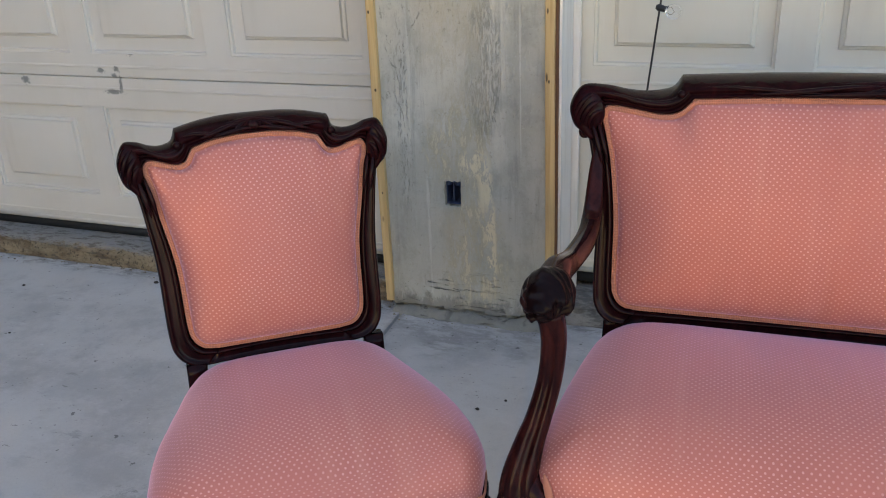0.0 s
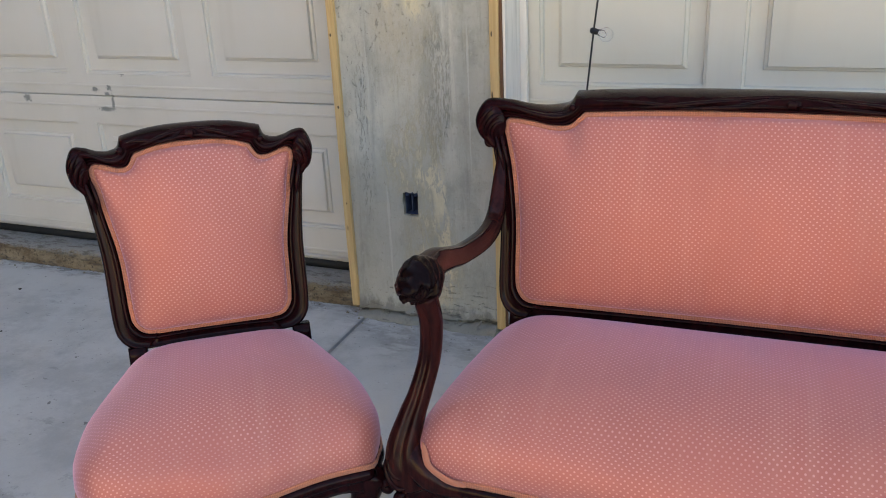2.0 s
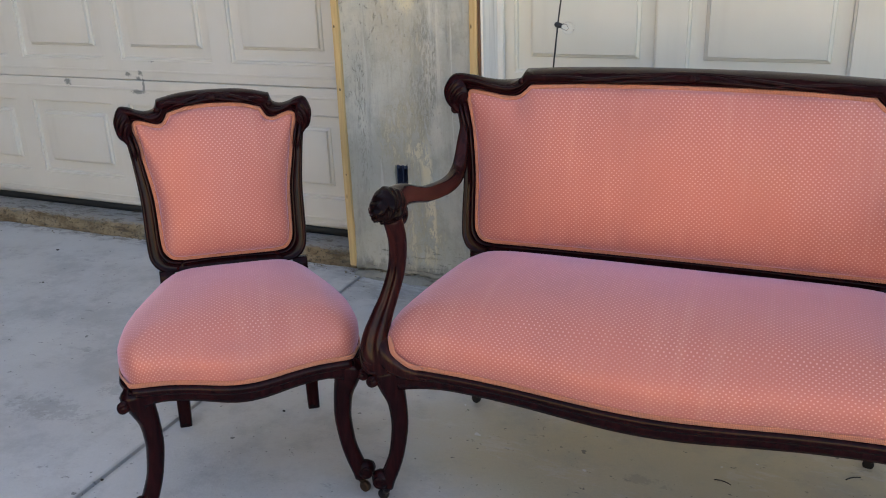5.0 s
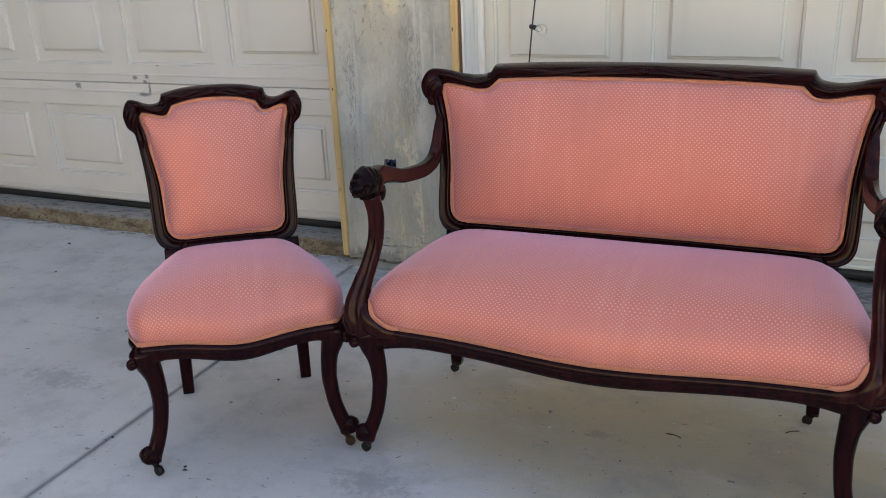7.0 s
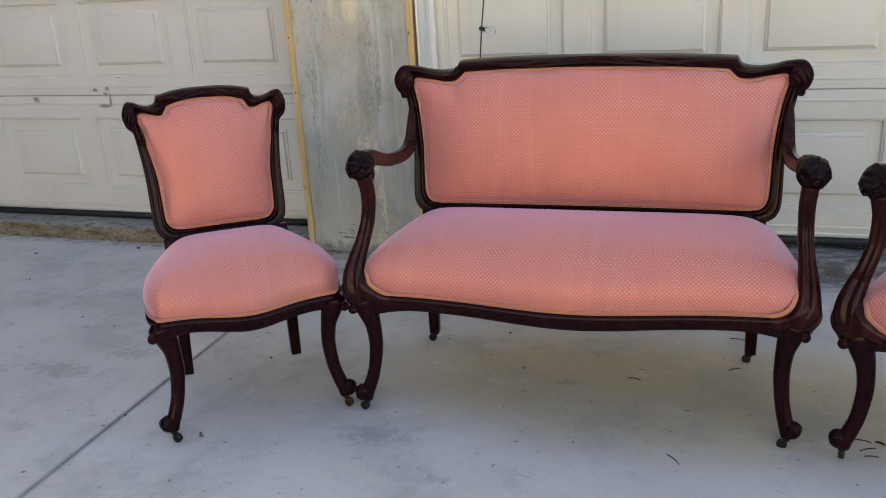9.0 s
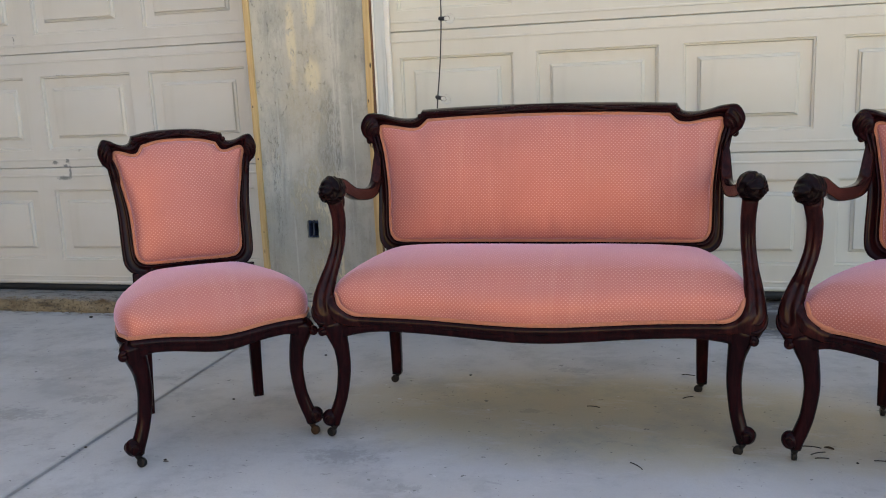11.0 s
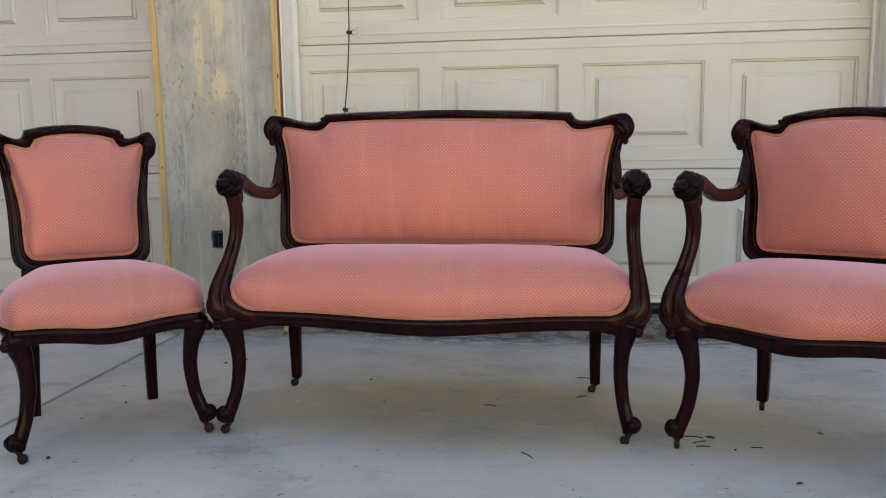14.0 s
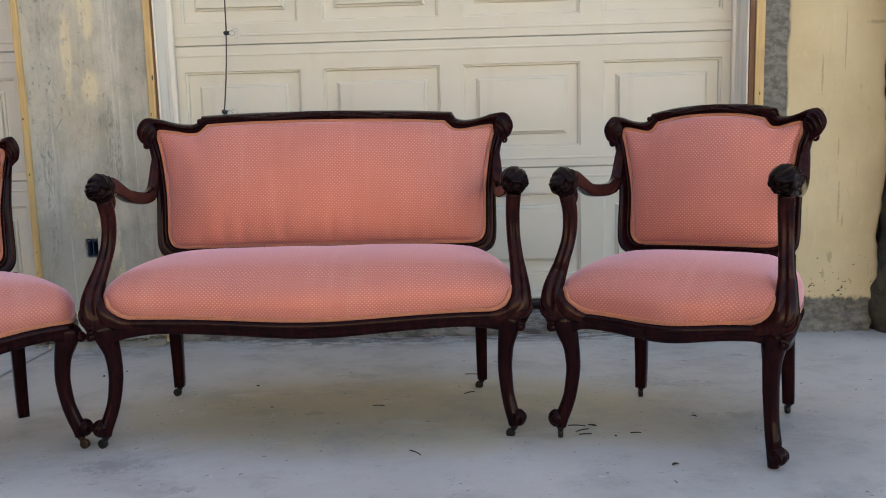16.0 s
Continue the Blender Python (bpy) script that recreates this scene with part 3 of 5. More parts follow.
def sweep(path, sizes, n=12, up=(0, 0, 1), power=1.0, bm=None, caps=True, flute=0.0, flutes=0):
    """A bar along path; sizes: (half width, half height) at each point. power under 1 squares the section."""
    path = [Vector(p) for p in path]
    up = Vector(up)
    rings = []
    for i, p in enumerate(path):
        a, b = path[max(i - 1, 0)], path[min(i + 1, len(path) - 1)]
        t = (b - a).normalized()
        side = t.cross(up)
        side = side.normalized() if side.length > 1e-5 else Vector((1, 0, 0))
        nrm = side.cross(t)
        w, h = sizes[i]
        ring = []
        for k in range(n):
            q = 2 * math.pi * k / n
            c, s = math.cos(q), math.sin(q)
            m = 1 + flute * math.cos(flutes * q) if flutes else 1
            ring.append(p + side * (w * m * math.copysign(abs(c) ** power, c)) + nrm * (h * m * math.copysign(abs(s) ** power, s)))
        rings.append(ring)
    return rings_mesh(rings, True, caps, bm)


def sizes_of(vals, n):
    """Widths given at a few places, blended over n samples."""
    return [(v.x, v.y) for v in catmull([(a, b, 0) for a, b in vals], n)]


def bar(path, vals, n=24, sides=12, up=(0, 0, 1), power=1.0, bm=None, flute=0.0, flutes=0):
    return sweep(catmull(path, n), sizes_of(vals, n), sides, up, power, bm, True, flute, flutes)


def box(bm, x0, x1, y0, y1, z0, z1, bevel=0.0):
    r = bmesh.ops.create_cube(bm, size=1)
    vs = r["verts"]
    for v in vs:
        v.co = Vector((x0 + (v.co.x + 0.5) * (x1 - x0), y0 + (v.co.y + 0.5) * (y1 - y0), z0 + (v.co.z + 0.5) * (z1 - z0)))
    if bevel:
        es = list({e for v in vs for e in v.link_edges})
        bmesh.ops.bevel(bm, geom=es, offset=bevel, segments=2, affect="EDGES")
    return bm


def ball(bm, c, r, u=14, v=9, shape=None):
    """A closed rounded body; shape(theta, phi) scales the radius."""
    rings = []
    for i in range(1, v):
        th = math.pi * i / v
        ring = []
        for j in range(u):
            ph = 2 * math.pi * j / u
            k = shape(th, ph) if shape else 1.0
            ring.append(Vector(c) + Vector((r[0] * math.sin(th) * math.cos(ph), r[1] * math.sin(th) * math.sin(ph), r[2] * math.cos(th))) * k)
        rings.append(ring)
    return rings_mesh(rings, True, True, bm)


# ---- the setting ----
SLOPE, DROP = 0.0322, 0.009


def floor_z(y):
    return -0.0414 - DROP - SLOPE * max(y, -9.0)


def build_ground():
    bm = bmesh.new()

    def jx(y):
        return -0.538 - 0.044 * (min(max(y, -9.0), 0.0) + 0.17)

    ys = [-70.0, -20.0, -9.0, -6.0, -4.0, -3.0, -2.0, -1.0, -0.17, 0.6, 12.0]
    rows = []
    for y in ys:
        j = jx(y)
        z = floor_z(y)
        xs = [(-50, 0), (-6, 0), (j - 0.0065, 0), (j - 0.0030, -0.009), (j + 0.0030, -0.009), (j + 0.0065, 0), (6, 0), (50, 0)]
        rows.append([bm.verts.new((x, y, z + d)) for x, d in xs])
    for a, b in zip(rows, rows[1:]):
        for k in range(len(a) - 1):
            bm.faces.new((a[k], a[k + 1], b[k + 1], b[k]))
    return tagged(part("ground", bm, GROUND, smooth=False), "grey broom-finished concrete driveway with stains, painted warm light and one joint", "driveway", kind="structure")


build_ground()

DOOR_BOTTOM, JOINT, PITCH = 0.082, 0.664, 0.558
HOLE = (-0.372, -0.322, 0.343, 0.418)


def build_pillar():
    """The cement pier between the two garage doors, with a hole for an electrical box."""
    bm = bmesh.new()
    x0, x1, y0, z0, z1 = -0.568, -0.0515, -0.176, -0.06, 2.30
    hx0, hx1, hz0, hz1 = HOLE
    rnd = random.Random(4)
    xs = sorted({x0, x1, hx0, hx1, hx0 + 0.014, hx0 + 0.030, hx0 + 0.041, *[x0 + (x1 - x0) * i / 52 for i in range(1, 52)]})
    zs = sorted({z0, z1, hz0, hz1, hz0 + 0.018, hz0 + 0.034, hz0 + 0.055, *[-0.054 + 0.006 * i for i in range(24)], *[0.10 + 1.5 * i / 100 for i in range(101)]})
    grid = {}
    for i, x in enumerate(xs):
        for k, z in enumerate(zs):
            n = noise.noise(Vector((x * 7, 3.1, z * 4))) * 0.0035 + noise.noise(Vector((x * 23, 9.1, z * 16))) * 0.0018
            for rx0, za, zb, w, hgt in ((-0.128, 0.45, 1.00, 0.006, 0.0035), (-0.205, 0.72, 1.20, 0.005, 0.003), (-0.47, 0.45, 1.05, 0.014, 0.004), (-0.43, 0.0, 0.40, 0.010, 0.003)):
                mid = rx0 + 0.012 * noise.noise(Vector((rx0, 0, z * 4)))
                if za < z < zb:
                    n -= hgt * math.exp(-((x - mid) / w) ** 2) * (0.6 + 0.8 * noise.noise(Vector((rx0, 5, z * 30))))
            if x > -0.14 and z > 0.75:
                n += 0.0035 * noise.noise(Vector((x * 70, 6, z * 70)))
            low = max(0.0, 1 - max(0.0, z + 0.045) / 0.15)
            n += noise.noise(Vector((x * 60, 2.2, z * 45))) * 0.0012
            foot = low * (0.016 * low + 0.016 * noise.noise(Vector((x * 11, 1, z * 16))) + 0.009 * noise.noise(Vector((x * 37, 4, z * 52))))
            crack = 0.014 * noise.noise(Vector((x * 6, 8, 0))) + 0.006 * noise.noise(Vector((x * 31, 3, 0))) - 0.022
            if abs(z - crack) < 0.0045:
                foot -= 0.014
            elif z < crack:
                foot += 0.010 + 0.9 * (crack - z)
            rx = rz = 0.0
            if hx0 - 1e-6 <= x <= hx1 + 1e-6 and hz0 - 1e-6 <= z <= hz1 + 1e-6:
                # the broken rim of the hole
                rx = rnd.uniform(0.0, 0.005) * (1 if x > (hx0 + hx1) / 2 else -1) if x in (hx0, hx1) else 0.0
                rz = rnd.uniform(0.0, 0.006) * (1 if z > (hz0 + hz1) / 2 else -1) if z in (hz0, hz1) else 0.0
            grid[i, k] = bm.verts.new((x + rx, y0 + n - foot, z + rz))
    for i in range(len(xs) - 1):
        for k in range(len(zs) - 1):
            if hx0 - 1e-6 <= xs[i] < hx1 - 1e-6 and hz0 - 1e-6 <= zs[k] < hz1 - 1e-6:
                continue
            bm.faces.new((grid[i, k], grid[i + 1, k], grid[i + 1, k + 1], grid[i, k + 1]))
    edge = [e for e in bm.edges if len(e.link_faces) == 1]
    r = bmesh.ops.extrude_edge_only(bm, edges=edge)
    for v in r["geom"]:
        if isinstance(v, bmesh.types.BMVert):
            v.co.y = -0.09 if (hx0 - 0.010 <= v.co.x <= hx1 + 0.010 and hz0 - 0.010 <= v.co.z <= hz1 + 0.010) else 0.20
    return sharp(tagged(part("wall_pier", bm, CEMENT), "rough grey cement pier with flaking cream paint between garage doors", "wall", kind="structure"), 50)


build_pillar()


def build_walls():
    for name, x0, x1, z0, z1, mat, lab in (
        ("wall_right", 2.461, 9.0, -0.08, 2.30, STUCCO, "cream stucco wall with bare cement foot and broken edge beside a recess"),
        ("wall_left", -9.0, -3.08, -0.08, 2.30, HOUSE, "cream stucco house wall beside the garage door"),
        # out of view; its height sets how far the house shades the drive
        ("wall_above", -9.0, 9.0, 2.30, 4.2, HOUSE, "unseen cream house wall above the garage doors, its height set to shade the drive"),
    ):
        bm = bmesh.new()
        if name == "wall_right":
            n, m, end = 64, 110, 2.975
            vs = {}
            for k in range(m + 1):
                z = z0 + (1.8 - z0) * (k / m) ** 1.25
                edge = end + 0.030 * noise.noise(Vector((1.5, 6, z * 5))) + 0.014 * noise.noise(Vector((2.5, 6, z * 21))) - 0.09 * max(0.0, 0.38 - z)
                for i in range(n + 1):
                    x = x0 + (edge - x0) * i / n
                    d = noise.noise(Vector((x * 6, 5, z * 6))) * 0.004 + noise.noise(Vector((x * 24, 2, z * 22))) * 0.0025
                    e = 0.05 * noise.noise(Vector((x * 9, 0, z * 4)))
                    if z + e < 0.095:
                        d += 0.014 - 0.034 * abs(noise.noise(Vector((x * 13, 3, z * 22)))) - 0.014 * noise.noise(Vector((x * 41, 3, z * 60))) - max(0, 0.06 - z) * 0.30
                    elif x + 0.2 * e > 2.56:
                        d -= 0.006
                    d += 0.020 * max(0.0, (x - edge + 0.02) / 0.02) ** 2
                    vs[i, k] = bm.verts.new((x, -0.178 + d, z))
                vs[n + 1, k] = bm.verts.new((edge + 0.006, 0.0, z))
            for i in range(n + 1):
                for k in range(m):
                    bm.faces.new((vs[i, k], vs[i + 1, k], vs[i + 1, k + 1], vs[i, k + 1]))
            box(bm, x0 + 0.001, 2.90, -0.165, 0.2, z0, 1.79)
            box(bm, x0, 3.02, -0.176, 0.2, 1.8, 2.30)
            box(bm, 3.02, x1, -0.10, 0.2, z0, 2.30)
        else:
            box(bm, x0, x1, -0.176, 0.2, z0, z1)
        tagged(part(name, bm, mat, smooth=name == "wall_right"), lab, "wall", kind="structure")
    # dark, weathered masonry that stands forward at the end of the stucco
    bm = bmesh.new()
    rings = []
    for k in range(56):
        z = -0.08 + 2.38 * k / 55
        ring = []
        for i in range(17):
            y = -0.13 - 0.26 * i / 16
            x = 2.975 + 0.045 * noise.noise(Vector((1.0, y * 5, z * 4))) + 0.030 * noise.noise(Vector((4.0, y * 17, z * 13))) - 0.08 * max(0.0, 0.38 - z)
            ring.append((x, y, z))
        rings.append(ring + [(3.6, -0.39, z), (3.6, -0.13, z)])
    tagged(part("wall_return", rings_mesh(rings), ROUGH_STONE), "dark weathered rough masonry return at the wall's end", "wall", kind="structure")
    # unseen plain walls and roof, added to close the garage and block the sun
    bm = bmesh.new()
    box(bm, -9, 9, 6.0, 6.2, -0.1, 4.2)
    box(bm, -9.2, -9, -0.17, 6.2, -0.1, 4.2)
    box(bm, 9, 9.2, -0.17, 6.2, -0.1, 4.2)
    tagged(part("wall_back", bm, HOUSE, smooth=False), "unseen plain cream walls added round the back of the garage", "wall", kind="structure")
    bm = bmesh.new()
    box(bm, -9.2, 9.2, -0.17, 6.2, 4.2, 4.4)
    tagged(part("ceiling", bm, HOUSE, smooth=False), "unseen plain flat roof slab added over the garage", "roof", kind="structure")
    # unseen wall on the drive's far side, added to reflect warm sunlight
    bm = bmesh.new()
    box(bm, -2.4, 3.2, -10.2, -10.0, 0.1, 3.7)
    tagged(part("wall_opposite", bm, HOUSE, smooth=False), "unseen plain cream wall added across the driveway to bounce warm sunlight", "wall", kind="structure")
    # unseen dark wall, added to hold back light from the left
    bm = bmesh.new()
    box(bm, -4.0, -3.8, -10.0, -0.18, 0.0, 4.6)
    tagged(part("wall_beside", bm, ROUGH_STONE, smooth=False), "unseen plain dark wall added beside the driveway to cut light from the left", "wall", kind="structure")


build_walls()


def strip(bm, x0, x1, y0, y1, z0, z1, wob=0.002, seed=1, n=24):
    """A sawn board on end, a little uneven."""
    rings = []
    for i in range(n + 1):
        z = z0 + (z1 - z0) * i / n
        d = noise.noise(Vector((seed, 0.3, z * 1.7))) * wob
        e = noise.noise(Vector((seed, 7.3, z * 5))) * wob * 0.4
        b = 0.0015
        rings.append([(x0 + d + b, y0, z), (x1 + d + e - b, y0, z), (x1 + d + e, y0 + b, z), (x1 + d + e, y1, z), (x0 + d, y1, z), (x0 + d, y0 + b, z)])
    return rings_mesh(rings, True, True, bm)


def build_trim():
    for x0, x1, y0, y1, z0, seed in ((-0.593, -0.567, -0.190, 0.02, -0.010, 1), (-0.0525, -0.0250, -0.188, 0.02, -0.03, 2), (2.427, 2.463, -0.188, 0.02, -0.03, 3)):
        tagged(sharp(part("trim", strip(None, x0, x1, y0, y1, z0, 2.3, 0.003, seed), PINE)), "raw knotty pine strip edging the cement beside the door", "trim", kind="structure")
    for x0, x1, seed in ((-0.0250, -0.0170, 5), (2.405, 2.427, 6)):
        tagged(sharp(part("trim", strip(None, x0, x1, -0.180, 0.02, -0.03, 2.3, 0.001, seed), BROWN)), "thin dark brown board edge beside the white jamb", "trim", kind="structure")
    for x0, x1 in ((-0.0170, -0.009), (2.398, 2.405)):
        bm = bmesh.new()
        box(bm, x0, x1, -0.172, 0.02, -0.03, 2.3, 0.001)
        tagged(sharp(part("trim", bm, JAMB)), "white door jamb facing scuffed with age", "trim", kind="structure")
    for x0, x1 in ((-0.009, 0.012), (2.385, 2.398)):
        bm = bmesh.new()
        box(bm, x0, x1, -0.030, -0.006, 0.03, 2.3, 0.003)
        tagged(sharp(part("trim", bm, JAMB)), "white vinyl stop along the door edge", "trim", kind="structure")


build_trim()


def build_slab(x0, x1, seed):
    """The edge of the garage floor under a door, broken and soiled."""
    n = int((x1 - x0) / 0.02)
    rings = []
    prof = [(0.30, -0.06), (-0.135, -0.06), (-0.137, -0.035), (-0.130, -0.015), (-0.126, 0.0), (-0.118, 0.016), (-0.105, 0.026), (-0.06, 0.030), (0.30, 0.034)]
    for i in range(n + 1):
        x = x0 + (x1 - x0) * i / n
        ring = []
        for k, (y, z) in enumerate(prof):
            a = noise.noise(Vector((x * 9 + seed, k * 0.9, 0))) * 0.012 + noise.noise(Vector((x * 31, k * 1.7, seed))) * 0.007
            b = noise.noise(Vector((x * 14, k * 1.3, 5 + seed))) * 0.006
            f = 1.0 if 1 < k < 7 else 0.0
            ring.append((x, y + a * f, z + b * f * (0 if k == 2 else 1)))
        rings.append(ring)
    return tagged(sharp(part("floor_slab", rings_mesh(rings), SLAB), 60), "broken concrete slab edge stained with brown soil", "slab", kind="structure")


build_slab(-3.08, -0.60, 1)
build_slab(-0.001, 2.403, 2)


def panel_mesh(w, h):
    """One stamped panel: a sunk moulding round a raised field; front towards -y."""
    bm = bmesh.new()
    loops = []
    for inset, y in ((0, 0), (0.0015, 0.0065), (0.008, 0.0075), (0.0115, 0.0175), (0.056, 0.0190), (0.059, 0.0130), (0.067, 0.0095), (0.070, -0.0010), (0.075, -0.0022)):
        loops.append([bm.verts.new(p) for p in ((inset, y, inset), (w - inset, y, inset), (w - inset, y, h - inset), (inset, y, h - inset))])
    for a, b in zip(loops, loops[1:]):
        for k in range(4):
            bm.faces.new((a[k], a[(k + 1) % 4], b[(k + 1) % 4], b[k]))
    bm.faces.new(loops[-1])
    return bm


PANEL_W, PANEL_H = 0.502, 0.360


def build_garage_door(name, x0, x1, first, cols, z0, paint, label):
    door = thing(name, label, "garage door", kind="structure")
    shared = None
    for s in range(4):
        lo = z0 if s == 0 else JOINT + PITCH * (s - 1) + 0.0012
        hi = JOINT + PITCH * s - 0.0012
        pz = JOINT + PITCH * (s - 1) + 0.088
        bm = bmesh.new()
        xs = [x0]
        for c in range(cols):
            xs += [first + 0.6 * c, first + 0.6 * c + PANEL_W]
        xs.append(x1)
        # the flat of the section, with lips along the joints
        zs = [(lo, 0.012), (lo, 0.004), (lo + 0.003, 0.0005), (lo + 0.034, 0.0), (lo + 0.037, -0.0025), (lo + 0.042, -0.0025), (lo + 0.046, 0.0), (pz, 0.0), (pz + PANEL_H, 0.0),
              (hi - 0.046, 0.0), (hi - 0.042, -0.0025), (hi - 0.037, -0.0025), (hi - 0.034, 0.0), (hi - 0.003, 0.0005), (hi, 0.004), (hi, 0.012)]
        vs = [[bm.verts.new((x, y, z)) for x in xs] for z, y in zs]
        for k in range(len(zs) - 1):
            for i in range(len(xs) - 1):
                if k == 7 and i % 2 == 1:
                    continue
                bm.faces.new((vs[k][i], vs[k][i + 1], vs[k + 1][i + 1], vs[k + 1][i]))
        back = [bm.verts.new(p) for p in ((x0, 0.045, lo), (x1, 0.045, lo), (x1, 0.045, hi), (x0, 0.045, hi))]
        bm.faces.new(back)
        sec = sharp(part("door_section", bm, paint, door), 25)
        for c in range(cols):
            if shared is None:
                p = sharp(part("panel", panel_mesh(PANEL_W, PANEL_H), paint, sec), 20)
                shared = p.data
            else:
                p = new("panel", shared)
                p.parent = sec
            p.location = (first + 0.6 * c, 0, pz)
    bm = bmesh.new()
    box(bm, x0, x1, -0.004, 0.040, z0 - 0.034, z0 - 0.001, 0.004)
    part("weather_seal", bm, RUBBER, door, "black rubber seal under the door")
    bm = bmesh.new()
    box(bm, x0, x1, -0.006, -0.0035, z0 + 0.002, z0 + 0.020, 0.0008)
    part("bottom_rail", bm, paint, door)
    return door


build_garage_door("door_left", -3.10, -0.58, -3.004, 4, 0.066, DOOR_SHADED, "white stamped-panel sectional garage door with black scuffs, shade toned into its paint")
build_garage_door("door_right", -0.008, 2.402, 0.046, 4, DOOR_BOTTOM, DOOR, "cream-white stamped-panel sectional garage door, closed")


def build_socket_box():
    hx0, hx1, hz0, hz1 = HOLE
    e = thing("electrical_box", "empty dark blue plastic electrical box sunk in cement", "electrical box")
    bm = bmesh.new()
    y0, y1 = -0.164, -0.105
    loops = [[bm.verts.new(p) for p in ((hx0 + i, y, hz0 + i), (hx1 - i, y, hz0 + i), (hx1 - i, y, hz1 - i), (hx0 + i, y, hz1 - i))] for i, y in ((0.0005, y1 + 0.004), (0.0005, y0), (0.003, y0), (0.003, y1))]
    for a, b in zip(loops, loops[1:]):
        for k in range(4):
            bm.faces.new((a[k], a[(k + 1) % 4], b[(k + 1) % 4], b[k]))
    bm.faces.new(loops[-1])
    part("box_shell", bm, BLUEBOX, e, smooth=False)
    bm = bmesh.new()
    box(bm, hx0 + 0.018, hx0 + 0.022, y0 + 0.012, y1, hz0 + 0.004, hz1 - 0.004)
    part("divider", bm, BLUEBOX, e, smooth=False)
    for x in (hx0 + 0.010, hx1 - 0.010):
        bm = bmesh.new()
        box(bm, x - 0.006, x + 0.006, y0 - 0.006, y0 + 0.02, hz1 - 0.012, hz1 - 0.003, 0.001)
        part("screw_tab", bm, BLUEBOX, e)


build_socket_box()


# ---- furniture: one suite of carved chairs ----
def back_half(Xs, ear, xn, z_of, rise, stout=0.0):
    """Half of the back frame: matching inner and outer lines, from the foot of the stile to the crest's middle.
    Xs: outer half width at the stile; ear: how far the corner swells; xn: half width of the raised crest."""
    e = ear / 0.060
    inner_b = [(Xs - 0.090 - stout, 0.490), (Xs - 0.062 - stout, 0.495), (Xs - 0.045 - stout, 0.513), (Xs - 0.038 - stout, 0.545), (Xs - 0.034 - stout, 0.665), (Xs - 0.022 * e - 0.012 * (1 - e), 0.765), (Xs - 0.010 * e - 0.012 * (1 - e), 0.820)]
    outer_b = [(Xs - 0.062, 0.457), (Xs - 0.034, 0.462), (Xs - 0.012, 0.482), (Xs - 0.002, 0.525), (Xs + 0.000, 0.665), (Xs + 0.013 * e, 0.765), (Xs + 0.023 * e, 0.815)]
    xi = Xs - 0.014 * e - 0.016 * (1 - e)
    ni = xn - 0.026
    inner_c = [inner_b[-1], (xi + 0.012, 0.850), (xi + 0.011, 0.866), (xi, 0.875)] + [(xi + (ni - xi) * f, z) for f, z in ((0.32, 0.869), (0.587, 0.862), (0.80, 0.864), (0.92, 0.878), (1.0, 0.890))]
    xo = Xs + 0.038 * e
    outer_c = [outer_b[-1], (Xs + 0.052 * e, 0.843), (Xs + 0.060 * e, 0.876), (xo, 0.911)] + [(xo + (xn - xo) * f, z) for f, z in ((0.25, 0.910), (0.47, 0.899), (0.70, 0.893), (0.90, 0.898), (1.0, 0.921))]
    inner_d = [(ni, 0.890), (ni * 0.66, 0.890 + rise * 0.65), (ni * 0.33, 0.890 + rise * 0.95), (0, 0.890 + rise)]
    outer_d = [(xn, 0.921), (xn * 0.66, 0.921 + rise * 0.65), (xn * 0.33, 0.921 + rise * 0.95), (0, 0.921 + rise)]

    def run(pts, n):
        return [(p.x, z_of(p.y)) for p in catmull([(x, z, 0) for x, z in pts], n)]

    return {"b": (run(inner_b, 40), run(outer_b, 40)), "c": (run(inner_c, 40), run(outer_c, 40)), "d": (run(inner_d, 16), run(outer_d, 16))}


PROFILE = [(0.30, 0.030), (0.0, 0.014), (0.02, 0.006), (0.06, 0.001), (0.12, -0.0022), (0.19, -0.0030), (0.25, -0.0018), (0.29, 0.0002), (0.40, 0.0008), (0.54, 0.0010), (0.66, 0.0004), (0.70, -0.0004), (0.75, -0.0032), (0.82, -0.0042), (0.89, -0.0026), (0.94, 0.003), (1.0, 0.010), (1.0, 0.030)]
ROLL = [(0.42, 0.030), (0.0, 0.004), (0.008, 0.0), (0.03, -0.004), (0.07, -0.0075), (0.12, -0.0100), (0.20, -0.0120), (0.31, -0.0125), (0.44, -0.0110), (0.56, -0.007), (0.66, -0.001), (0.74, 0.0035), (0.79, -0.001), (0.855, -0.0045), (0.92, -0.002), (0.96, 0.006), (1.0, 0.010), (1.0, 0.030)]


def rolled(s):
    """How far a rolled-over crest falls back, from its lower edge (1) to its top (0)."""
    return 1 - math.sqrt(max(0.0, 1 - (1 - s) ** 2))


def frame_rings(inner, outer, depth, mirror=1, swell=None, lean=None, shape=PROFILE):
    rings = []
    for i, ((xi, zi), (xo, zo)) in enumerate(zip(inner, outer)):
        k = swell(i / (len(inner) - 1)) if swell else 1.0
        ring = []
        for s, d in shape:
            x, z = xo + (xi - xo) * s, zo + (zi - zo) * s
            back = lean(i / (len(inner) - 1)) * rolled(s) if lean else 0.0
            ring.append((mirror * x, depth(z) + (d if d > 0 else d * k) + back, z))
        rings.append(ring)
    return rings


